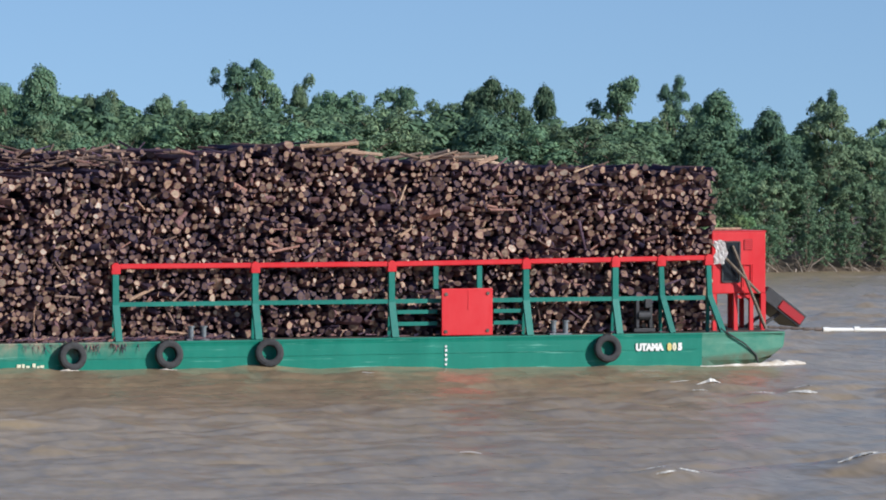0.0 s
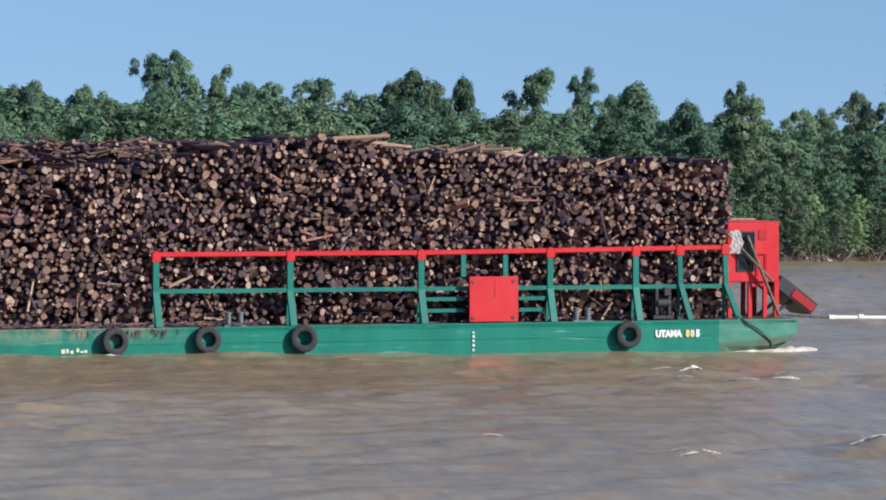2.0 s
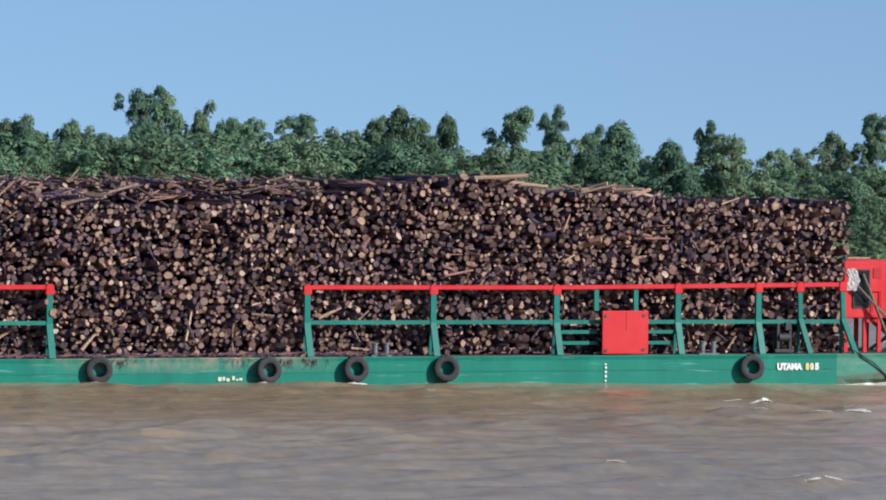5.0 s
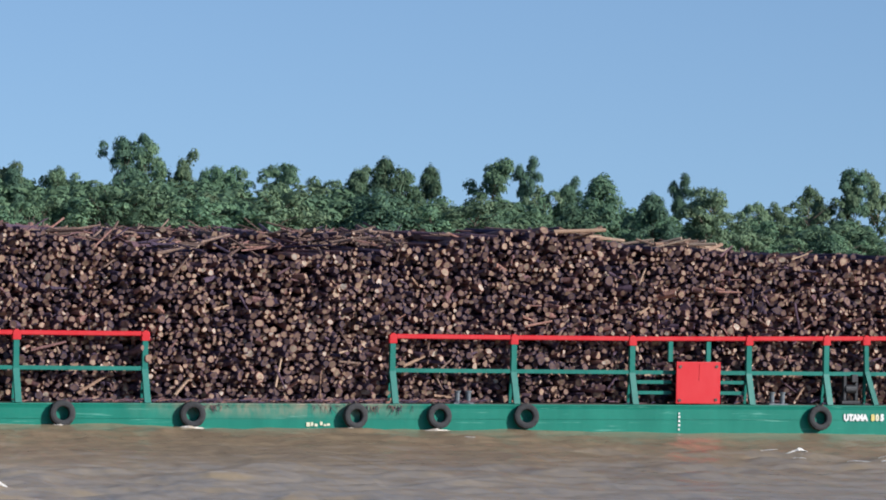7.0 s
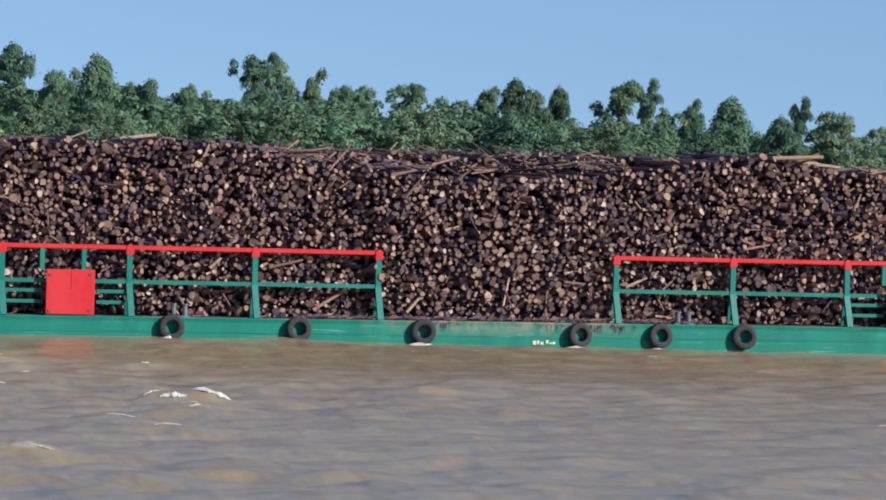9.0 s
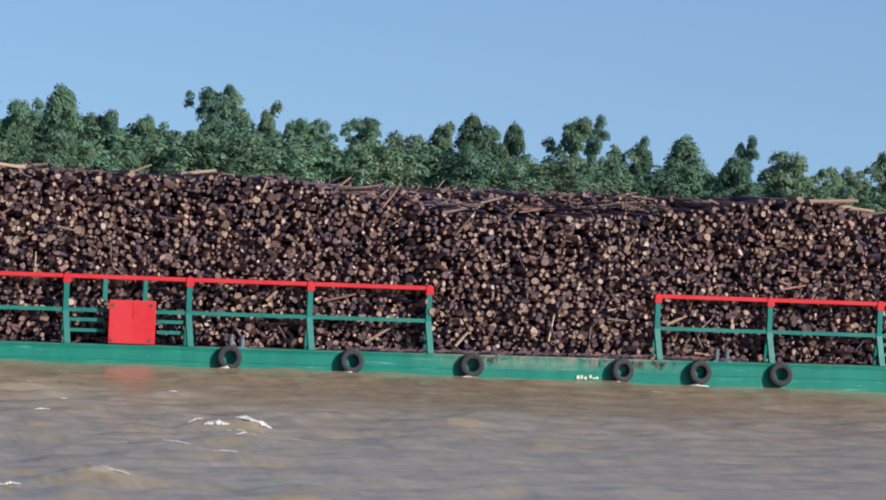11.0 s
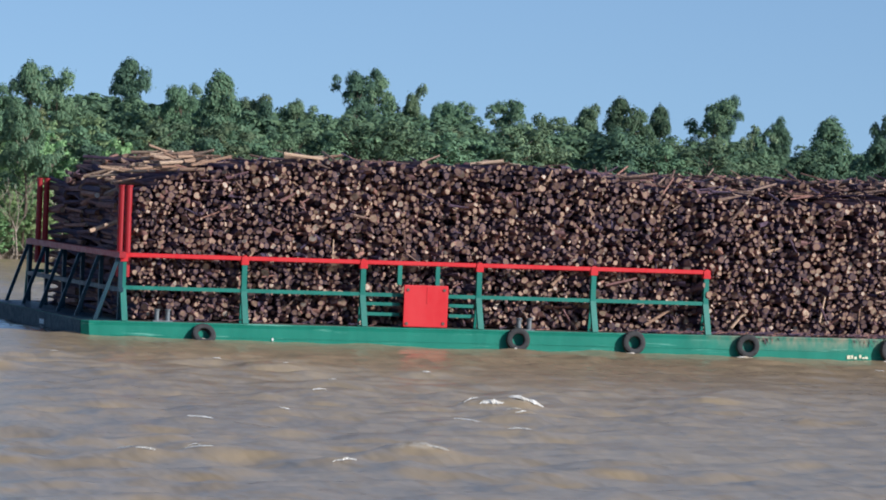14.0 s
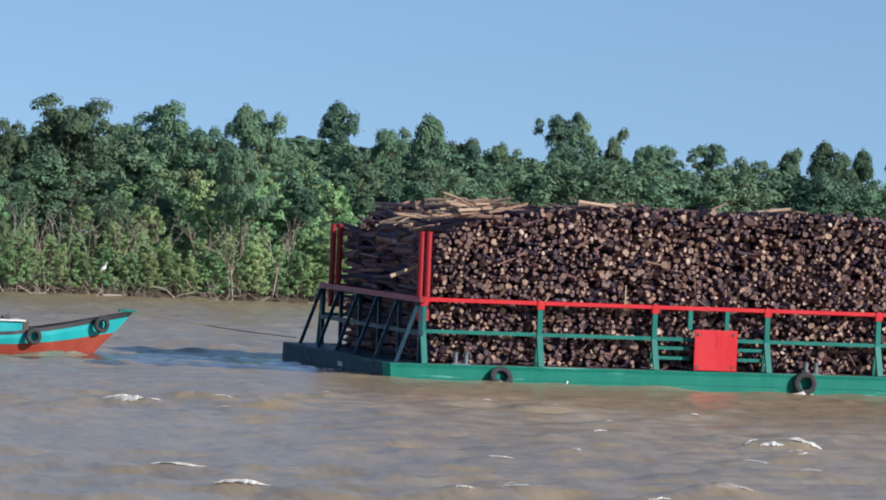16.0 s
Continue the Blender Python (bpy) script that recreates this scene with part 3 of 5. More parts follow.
for kind, mat in (("trunk", M_TRUNK), ("crown", M_LEAF)):
    v, f = FAR[kind]
    o = new("far_" + kind, numpy_mesh("far_" + kind, np.concatenate(v), np.concatenate(f), mat))
    o.parent = far_woods
    tagged(o, kind="stuff")


# ---- barge (its own space: x towards the bow, y away over the beam, z up from the water) ----
BEAM = 21.3
barge = thing("barge", "long flat green cargo barge with red side rails", "barge")


def deck_z(x):
    return 1.165 + 0.0018 * x


def hull():
    bm = bmesh.new()
    # stations: x at the deck, x at the bottom, side inset
    st = [(-40.3, -40.2, 0.3), (-40.0, -39.9, 0.0)] + [(x, x, 0.0) for x in range(-36, 23, 2)] + [(24.0, 24.0, 0.0), (25.1, 25.1, 0.0), (26.0, 26.0, 0.02), (26.7, 26.68, 0.05), (27.25, 27.1, 0.10)]
    rake = {25.1: -0.62, 26.0: -0.18, 26.7: 0.16, 27.25: 0.46}       # the underside rises to the bow
    rings = []
    for xd, xb, inset in st:
        z = deck_z(xd)
        dent = 0.025 * noise.noise((xd * 0.6, 0, 3))
        low = rake.get(xd, -1.2)
        knee = max(0.12, low + 0.12 * (low > -1))
        ring = [(xd, inset, z), (xd, inset - 0.03, z - 0.05), (xd, inset + dent, z - 0.2), (xd * 0.75 + xb * 0.25, inset + dent, z - 0.5), (xd * 0.4 + xb * 0.6, inset + dent * 0.6, knee), (xb, inset + 0.25 * (low > -1), low),
                (xb, BEAM - inset - 0.25 * (low > -1), low), (xd * 0.4 + xb * 0.6, BEAM - inset, knee), (xd, BEAM - inset, z)]
        rings.append([bm.verts.new(p) for p in ring])
    k = len(rings[0])
    for a, b in zip(rings, rings[1:]):
        for j in range(k - 1):
            bm.faces.new((a[j], a[j + 1], b[j + 1], b[j]))
    bm.faces.new(rings[0][::-1])
    bm.faces.new(rings[-1])
    bmesh.ops.recalc_face_normals(bm, faces=bm.faces)
    part("hull", bm, M_GREEN, barge, "green painted steel hull, scuffed and streaked")
    bm = bmesh.new()
    vs = []
    for xd, xb, inset in st:
        vs.append((bm.verts.new((xd, inset + 0.02, deck_z(xd) + 0.004)), bm.verts.new((xd, BEAM - inset - 0.02, deck_z(xd) + 0.004))))
    for a, b in zip(vs, vs[1:]):
        bm.faces.new((a[0], b[0], b[1], a[1]))
    part("deck", bm, M_RUST, barge, "rusty grey-brown steel deck")
    # rubbing strakes and weld lines
    for z, h, x0, x1 in ((-0.03, 0.07, -39.4, 27.2), (-0.62, 0.035, -39.0, 23.5)):
        bm = bmesh.new()
        beam(bm, (x0, -0.01, deck_z(x0) + z), (x1, -0.01, deck_z(x1) + z), 0.07 if h > 0.05 else 0.03, h)
        part("rubbing_strake", bm, M_GREEN, barge)


hull()
bm = bmesh.new()
beam(bm, (23.75, -0.005, 0.24), (27.1, 0.07, 0.56), 0.04, 0.045)
part("bow_knuckle", bm, M_GREEN, barge)
# thin plate added over the green hull end, coloured as it looks in shade
bm = bmesh.new()
box(bm, -40.325, -40.28, 0.34, BEAM - 0.34, -0.8, deck_z(-40) - 0.02, 0.01)
part("transom", bm, M_STERN, barge, "dark blue-green stern plate with its shade painted in")
# thin sheet added over the deck in the shade colour, behind the log stack
bm = bmesh.new()
box(bm, -40.24, -38.3, 0.32, BEAM - 0.34, deck_z(-39) + 0.005, deck_z(-39) + 0.02)
part("stern_deck_plate", bm, M_DARK, barge, "dark sheet added for the shade on the stern deck")
RAIL_Y, RAIL_Z, MID_Z = 0.48, 4.03, 2.58
R_POSTS = [0.13, 5.62, 11.08, 16.56, 20.25]
L_POSTS = [-38.42, -32.86, -27.31, -21.8, -16.29, -10.77]


def rail_z(x):
    """The top rail climbs a little towards the bow."""
    return RAIL_Z + 0.011 * max(0.0, x - 12)



def side_post(x, y0=0.0, sign=1):
    """An upright in two lengths: plumb above, flared to the deck's edge below, with a strut behind."""
    bm = bmesh.new()
    z = deck_z(x)
    beam(bm, (x, y0 + sign * RAIL_Y, MID_Z - 0.05), (x, y0 + sign * RAIL_Y, rail_z(x) - 0.1), 0.24, 0.22, (0, 1, 0))
    beam(bm, (x + 0.02, y0 + sign * -0.02, z), (x, y0 + sign * RAIL_Y, MID_Z + 0.05), 0.27, 0.16, (0, 1, 0))
    beam(bm, (x - 0.02, y0 + sign * 0.8, z), (x - 0.02, y0 + sign * (RAIL_Y + 0.12), MID_Z), 0.12, 0.1, (0, 1, 0))
    box(bm, x - 0.2, x + 0.2, min(y0, y0 + sign * 0.45), max(y0, y0 + sign * 0.45), z, z + 0.03)
    return part("post", bm, M_GREEN_RAIL, barge)


def joint(x, y):
    bm = bmesh.new()
    rod(bm, (x, y - 0.15, rail_z(x) - 0.02), (x, y + 0.15, rail_z(x) - 0.02), 0.165, n=12)
    box(bm, x - 0.18, x + 0.18, y - 0.14, y + 0.14, rail_z(x) - 0.3, rail_z(x) + 0.08, 0.03)
    part("rail_joint", bm, M_RED, barge)


def rail_run(x0, x1, y):
    bm = bmesh.new()
    beam(bm, (x0, y, rail_z(x0)), (x1, y, rail_z(x1)), 0.22, 0.2)
    bmesh.ops.bevel(bm, geom=list(bm.edges), offset=0.03, segments=1, affect='EDGES')
    part("top_rail", bm, M_RED, barge, "red painted steel top rail")


def mid_run(x0, x1, y, z, h=0.17):
    bm = bmesh.new()
    beam(bm, (x0 + 0.14, y, z), (x1 - 0.14, y, z), 0.14, h)
    part("mid_rail", bm, M_GREEN_RAIL, barge)


def gate(x0, x1, bay0, bay1):
    """The red access panel in a bay, with its lugs, short uprights and low bars."""
    z0, z1 = deck_z(x0) + 0.055, 3.07
    bm = bmesh.new()
    box(bm, x0, x1, -0.09, -0.01, z0, z1, 0.03)
    panel = part("gate_panel", bm, M_RED, barge, "square red steel gate panel")
    for cx, cz in ((x0 + 0.18, z1 - 0.22), (x1 - 0.2, z1 - 0.2), (x0 + 0.16, z0 + 0.15), (x1 - 0.22, z0 + 0.18)):
        bm = bmesh.new()
        rod(bm, (cx, -0.13, cz), (cx, -0.07, cz), 0.07, n=10)
        part("lug", bm, M_RUST, panel)
    bm = bmesh.new()
    xm = (x0 + x1) / 2 + 0.06
    box(bm, xm - 0.03, xm + 0.03, -0.105, -0.08, z1 - 0.72, z1 - 0.08, 0.006)
    box(bm, xm - 0.05, xm + 0.04, -0.11, -0.08, z1 - 0.82, z1 - 0.68, 0.008)
    part("latch", bm, M_RED, panel)
    for x in (x0 - 0.08, x1 - 0.38):
        bm = bmesh.new()
        beam(bm, (x, RAIL_Y, RAIL_Z - 0.1), (x, RAIL_Y, z1 - 0.02), 0.2, 0.16, (0, 1, 0))
        part("short_post", bm, M_GREEN_RAIL, barge)
    for z in (1.70, 2.16):
        for a, b in ((bay0, x0), (x1, bay1 - 0.12)):
            mid_run(a + 0.05, b + 0.1, RAIL_Y - 0.02, z, 0.15)


def side(y0, sign):
    y = y0 + sign * RAIL_Y
    for run in (L_POSTS, R_POSTS + [22.16, 24.15]):
        for x in run:
            joint(x, y)
        for a, b in zip(run, run[1:]):
            rail_run(a + 0.16, b - 0.16, y)
            mid_run(a, b, y, MID_Z)
    for x in L_POSTS + R_POSTS:
        side_post(x, y0, sign)
    # raking posts towards the bow
    for x, foot in ((22.16, 22.5), (24.15, 24.62)):
        bm = bmesh.new()
        knee = x + 0.06
        beam(bm, (foot, y0 + sign * 0.02, deck_z(foot)), (knee, y, MID_Z + 0.08), 0.22, 0.2, (0, 1, 0))
        beam(bm, (knee, y, MID_Z - 0.02), (x, y, rail_z(x) - 0.1), 0.2, 0.18, (0, 1, 0))
        beam(bm, (x + 0.05, y0 + sign * 0.7, deck_z(x)), (x, y, RAIL_Z - 0.6), 0.12, 0.12, (0, 1, 0))
        part("raking_post", bm, M_GREEN_RAIL, barge)


side(0.0, 1)
side(BEAM, -1)
gate(12.95, 15.03, 11.1, 16.53)
gate(-25.5, -23.4, -27.34, -21.83)


def stern_frame():
    """Open bulkhead across the stern: red beam, uprights, raking braces and pairs of tall red poles."""
    x = -38.55
    # the beam and poles are the rails' red, with shade put into the colour
    bm = bmesh.new()
    beam(bm, (x, 0.1, RAIL_Z), (x, BEAM - 1.0, RAIL_Z), 0.3, 0.26)
    part("stern_beam", bm, M_MAROON, barge, "red beam across the stern, darkened for shade")
    bm = bmesh.new()
    beam(bm, (x, 0.2, MID_Z - 0.1), (x, BEAM - 1.1, MID_Z - 0.1), 0.2, 0.2)
    # mid beam, posts and braces carry the stern's shade in their colour
    part("stern_mid_beam", bm, M_DARK, barge)
    for i in range(6):
        y = 0.45 + i * (BEAM - 1.7) / 5
        bm = bmesh.new()
        beam(bm, (x, y, deck_z(x)), (x, y, RAIL_Z - 0.1), 0.18, 0.18, (0, 1, 0))
        part("stern_post", bm, M_DARK, barge)
        bm = bmesh.new()
        beam(bm, (x - 1.1, y, deck_z(x)), (x - 0.12, y, RAIL_Z - 0.15), 0.16, 0.12, (0, 1, 0))
        part("raking_brace", bm, M_DARK, barge)
    for y in (1.15, 18.8):
        for dx, dy in ((0.12, 0.10), (0.42, -0.04)):
            bm = bmesh.new()
            rod(bm, (x + dx, y + dy, RAIL_Z - 1.0), (x + dx, y + dy, 7.08), 0.15, n=12)
            rod(bm, (x + dx, y + dy, 7.06), (x + dx, y + dy, 7.13), 0.18, n=12)
            part("stern_pole", bm, M_MAROON, barge, "tall red steel pole")


stern_frame()


def bollard(x, y=1.0):
    bm = bmesh.new()
    z = deck_z(x)
    box(bm, x - 0.45, x + 0.45, y - 0.2, y + 0.2, z, z + 0.06)
    for dx in (-0.25, 0.25):
        rod(bm, (x + dx, y, z), (x + dx, y, z + 0.5), 0.11, n=10)
        rod(bm, (x + dx, y, z + 0.5), (x + dx, y, z + 0.56), 0.15, n=10)
    part("bollard", bm, M_STEEL, barge, "twin grey steel bollard")


for x in (3.3, 17.9, -36.6, -19.6):
    bollard(x, 0.34)


def flat_bars(x, z, sizes, material, name, label):
    for dx, dz, w, h in sizes:
        bm = bmesh.new()
        box(bm, x + dx, x + dx + w, -0.045, -0.035, z + dz, z + dz + h)
        part(name, bm, material, barge, label)


# draught marks and painted writing on the side
flat_bars(13.1, 0.08, [(0, 0.0, 0.07, 0.09), (0, 0.18, 0.09, 0.1), (0, 0.36, 0.08, 0.1), (0, 0.54, 0.09, 0.1), (0, 0.70, 0.07, 0.08)], M_WHITE, "draught_mark", "white draught marks")
flat_bars(-31.6, 0.16, [(0, 0.0, 0.08, 0.1), (0, 0.22, 0.08, 0.12)], M_WHITE, "draught_mark", "white draught marks")
flat_bars(-3.8, 0.2, [(0, 0, 0.16, 0.17), (0.2, 0.02, 0.1, 0.16), (0.36, 0, 0.13, 0.12), (0.6, 0.05, 0.12, 0.15), (0.77, 0.02, 0.1, 0.08), (0.9, 0.03, 0.14, 0.1)], M_PALE, "faded_mark", "worn pale yellow paint marks")


for dy, w in ((0, 0.3), (0.38, 0.16), (0.62, 0.3)):
    bm = bmesh.new()
    box(bm, -40.345, -40.33, 8.0 + dy, 8.0 + dy + w, 0.52, 0.74)
    part("faded_mark", bm, M_WHITE, barge, "worn white paint marks")


def lettering(text, x, z, height, width, material):
    cu = bpy.data.curves.new("lettering", 'FONT')
    cu.body, cu.size, cu.extrude, cu.offset = text, height * 1.4, 0.006, 0.034
    tmp = bpy.data.objects.new("lettering", cu)
    me = bpy.data.meshes.new_from_object(tmp)
    bpy.data.objects.remove(tmp)
    co = np.empty(len(me.vertices) * 3, np.float32)
    me.vertices.foreach_get("co", co)
    co = co.reshape(-1, 3)
    lo, hi = co.min(0), co.max(0)
    wide, high = width / (hi[0] - lo[0]), height / (hi[1] - lo[1])
    me.materials.clear()
    me.materials.append(material)
    ob = new("lettering", me)
    ob.parent = barge
    ob.matrix_basis = Matrix.LocRotScale((x - lo[0] * wide, -0.05, z - lo[1] * high), Euler((radians(90), 0, 0)), (wide, high, 1))
    return tagged(ob, "painted name on the hull")


lettering("UTAMA", 20.94, 0.52, 0.31, 1.17, M_WHITE)
lettering("8", 22.25, 0.52, 0.31, 0.18, M_YELLOW)
lettering("0", 22.46, 0.52, 0.31, 0.18, M_PALE)
lettering("5", 22.69, 0.52, 0.31, 0.18, M_WHITE)

RIDERS = [(barge, Matrix.Identity(4))]      # everything that travels with the barge


# ---- tyres hung along the side ----
def tyre_fender(label="worn black tyre hung as a fender"):
    ob = thing("tyre_fender", label, "tyre", "tyres along the hull")
    bm = bmesh.new()
    prof = [(0.29, -0.13), (0.33, -0.155), (0.44, -0.165), (0.515, -0.14), (0.545, -0.07), (0.55, 0.0), (0.545, 0.07), (0.515, 0.14), (0.44, 0.165), (0.33, 0.155), (0.29, 0.13), (0.30, 0.06), (0.47, 0.03), (0.47, -0.03), (0.30, -0.06)]
    n = 36
    rings = []
    for i in range(n):
        t = 2 * math.pi * i / n
        rr = [(r + (0.012 if (i % 2 and r > 0.5) else 0)) for r, _ in prof]
        rings.append([bm.verts.new((r * math.cos(t), w, r * math.sin(t))) for r, (_, w) in zip(rr, prof)])
    for i in range(n):
        a, b = rings[i], rings[(i + 1) % n]
        for j in range(len(prof)):
            k = (j + 1) % len(prof)
            bm.faces.new((a[j], b[j], b[k], a[k]))
    bmesh.ops.recalc_face_normals(bm, faces=bm.faces)
    part("tyre", bm, M_TYRE, ob)
    for dx in (-0.1, 0.1):
        bm = bmesh.new()
        rod(bm, (dx, 0.0, 0.5), (dx * 1.6, 0.2, 0.62), 0.025, n=6)
        part("rope", bm, M_ROPE, ob)
    return ob


first = tyre_fender()
for i, (x, z) in enumerate(((2.05, 0.68), (6.0, 0.68), (19.7, 0.66), (-1.7, 0.66), (-8.85, 0.70), (-14.45, 0.72), (-20.05, 0.72), (-34.8, 0.58))):
    ob = first if i == 0 else copy_thing(first, Matrix.Identity(4))
    RIDERS.append((ob, pose(x, -0.24, z, rng.normal(-4, 2) - (32 if x < -30 else 0), rng.normal(0, 8), rng.normal(0, 4))))


# ---- the load of logs ----
PX = (-38, -36.3, -34.5, -32.5, -28.5, -25, -22.7, -20, -17.2, -15.5, -13, -10, -7, -4.5, -1.7, 1, 3.7, 6.5, 8.1, 9.3, 11.3, 13.2, 16, 20.7, 24.6)
PZ = (7.0, 7.7, 8.1, 8.4, 8.6, 8.6, 8.5, 8.65, 8.72, 8.25, 7.9, 7.6, 7.45, 7.45, 7.7, 7.95, 8.35, 8.8, 8.65, 8.42, 8.04, 8.1, 7.92, 7.76, 7.8)
X0, X1 = -37.9, 24.45


def crest(x):
    return float(np.interp(x, PX, PZ))


def pile_top(x, y):
    back = 8.2 + 0.25 * noise.noise((x * 0.12, y * 0.2, 5)) - 1.3 * max(0.0, -35.2 - x) / 2.7 - 0.75 * max(0.0, x - 7) / 17
    k = min(1.0, max(0.0, (y - 1) / 5.0))
    edge = min(1.0, max(0.0, (BEAM - 0.6 - y) / 3)) * 0.8 + 0.2
    return (crest(x) * (1 - k) + back * k) * (0.9 + 0.1 * edge)


class Logs:
    """Gathers many logs into one mesh: eight-sided tapered bars with sawn ends."""

    def __init__(self):
        self.v, self.f, self.m = [], [], []

    def add(self, a, b, r0, r1, mats=(0, 1), n=8, slant=0.45):
        a, b = Vector(a), Vector(b)
        q = (b - a).to_track_quat("Z", "Y").to_matrix()
        base = len(self.v)
        ph = random.random() * 6
        wob = [1 + random.uniform(-0.24, 0.2) for _ in range(n)]
        ca, cb = random.gauss(0, slant), random.gauss(0, slant)
        for p, r, cut in ((a, r0, 1.0), (b, r1, 0.0), (a, r0 * 0.84, 1.0)):
            for i in range(n):
                t = ph + 2 * math.pi * i / n
                c, k = math.cos(t), math.sin(t)
                self.v.append(tuple(p + q @ Vector((r * wob[i] * c, r * wob[i] * k, cut * r * (ca * c + cb * k)))))
        for i in range(n):
            j = (i + 1) % n
            self.f.append((base + i, base + j, base + n + j, base + n + i))
            self.f.append((base + j, base + i, base + 2 * n + i, base + 2 * n + j))
            self.m += [mats[0], mats[0]]
        self.f.append(tuple(range(base + 3 * n - 1, base + 2 * n - 1, -1)))
        self.f.append(tuple(range(base + n, base + 2 * n)))
        self.m += [mats[1], mats[1]]

    def mesh(self, name):
        me = bpy.data.meshes.new(name)
        me.from_pydata(self.v, [], self.f)
        for m in (M_BARK, M_END, M_PEELED, M_WEATHERED):
            me.materials.append(m)
        me.polygons.foreach_set("material_index", np.array(self.m, np.int32))
        me.update()
        return me


log_stack = thing("log_stack", "huge stack of sawn timber logs piled on the barge deck", "log pile")
RIDERS.append((log_stack, Matrix.Identity(4)))


def face_y(x, z):
    """How far in the stack's side stands, uneven."""
    bulge = -0.42 if -11 < x < 0 else 0.0
    return 1.08 + bulge * min(1, (z - 1) / 2) + 0.28 * noise.noise((x * 0.35, z * 0.4, 2)) + 0.18 * noise.noise((x * 1.1, z * 1.2, 8))


def log_sizes():
    u = random.random()
    return 0.055 + 0.06 * random.random() if u < 0.6 else (0.095 + 0.055 * random.random() if u < 0.95 else 0.14 + 0.06 * random.random())


def build_logs():
    many = Logs()
    kinds = []
    for i in range(10):
        one = Logs()
        one.add((0, 0, 0), (0, 3.8, 0), 1.0, 0.86 + 0.1 * random.random(), slant=0.03)
        kinds.append(one.mesh("log"))
    picked = 0
    z = 1.28
    row = 0
    while z < 9.0:
        x = X0 + 0.15 * (row % 2)
        while x < X1:
            r = log_sizes()
            x += r
            top = crest(x)
            zz = z + random.uniform(-0.07, 0.07)
            if zz + r * 0.5 < top + 0.1 * noise.noise((x, 0, 0)) and random.random() > 0.09:
                y = face_y(x, zz) + random.choice((0, 0, 0, 0, 1)) * random.random() * 0.6 + random.uniform(-0.3, 0.2)
                wild = random.choice((1.6, 2.2, 3.2)) if random.random() < 0.40 else 1
                dx, dz = random.gauss(-0.05, 0.19) * wild, random.gauss(-0.03, 0.11) * wild
                zz = max(zz, deck_z(x) + r + 0.03)
                if -5.6 < x < -2.4 and picked < 290:
                    o = new("log", random.choice(kinds))
                    o.parent = log_stack
                    dz = min(dz, (top - 0.1 - zz) / 3.8)
                    q = Vector((dx * 3.8, 3.8, dz * 3.8)).to_track_quat("Y", "Z")
                    o.matrix_basis = Matrix.LocRotScale((x, y, zz), q, (r, 1, r))
                    picked += 1
                else:
                    many.add((x, y, zz), (min(max(x + dx * 3.8, X0), X1), y + 3.8, min(max(zz + dz * 3.8, 1.4), top - 0.1)), r, r * 0.9)
            x += r * random.uniform(0.85, 1.35)
        z += 0.195
        row += 1
    rest = new("side_log", many.mesh("side_log"))
    rest.parent = log_stack
    tagged(rest, "", "", "", "stuff")
    # the tops of the rows behind, the stern end, and odd logs lying askew
    top = Logs()
    for c, y0 in enumerate((4.2, 8.0, 11.8, 15.4)):
        for layer in range(3):
            x = X0
            while x < X1:
                r = log_sizes() * 1.1
                x += r
                zt = pile_top(x, y0 + 1.8) - 0.24 * layer - r + random.uniform(-0.1, 0.1)
                dx, dz = random.gauss(0, 0.45), random.gauss(0, 0.14)
                top.add((min(max(x - dx, X0), X1), y0 + random.uniform(-0.3, 0.3), zt - dz), (min(max(x + dx, X0), X1), y0 + 3.7, zt + dz), r, r * 0.9, (random.choice((0, 0, 3)), 1), 6)
                x += r * 1.05
        for zz in np.arange(1.3, 7.6, 0.21):
            for k in range(3):
                r = log_sizes()
                x = X0 + 0.1 + k * 0.3 + random.uniform(-0.2, 0.25)
                if zz < pile_top(x, y0 + 1.8) - 0.2:
                    top.add((x + random.gauss(0, 0.12), y0 + random.uniform(-0.6, 0.6), zz), (x + random.gauss(0, 0.12), y0 + 3.7, zz + random.gauss(0, 0.16)), r, r * 0.9)
    for i in range(900):
        x, y = random.uniform(X0 + 1.7, X1 - 1.8), random.uniform(1.6, 9)
        if x > -16 and x < 1 or random.random() < (0.12 if x > 4 else 0.35):
            t = random.choice((1, 1, -1)) * random.uniform(0.15, 1.35)
            ln = random.uniform(0.6, 1.7)
            z = pile_top(x, y) + random.uniform(-0.08, 0.14)
            r = random.uniform(0.028, 0.065)
            d = Vector((math.sin(t) * ln, math.cos(t) * ln, random.gauss(0, 0.11) if random.random() < 0.85 else random.uniform(0.2, 0.55)))
            top.add(Vector((x, y, z)) - d, Vector((x, y, z)) + d, r, r * 0.8, (random.choice((0, 0, 0, 3, 3, 3, 3)), 1), 6)
    o = new("top_log", top.mesh("top_log"))
    o.parent = log_stack
    tagged(o, "logs lying across the top of the stack", "", "", "stuff")
    # pale peeled logs on top
    pale_kinds = []
    for i in range(4):
        one = Logs()
        one.add((0, 0, 0), (0, 3.8, 0), 1.0, 0.8 + 0.1 * random.random(), (2, 1), slant=0.02)
        pale_kinds.append(one.mesh("peeled_log"))
    for x0, x1, y0, y1, num, lift in ((-37.6, -34.2, 1.2, 11.0, 70, 0.42), (12.5, 15.8, 0.9, 5, 20, 0.15), (8.6, 10.2, 0.8, 2.5, 7, 0.12), (-30.5, -28.5, 1, 4, 6, 0.2), (-21.5, -20, 1, 3, 4, 0.15)):
        for i in range(num):
            x, y = random.uniform(x0, x1), random.uniform(y0, y1)
            t = radians(random.gauss(62, 34))
            ln = random.uniform(0.5, 1.15)
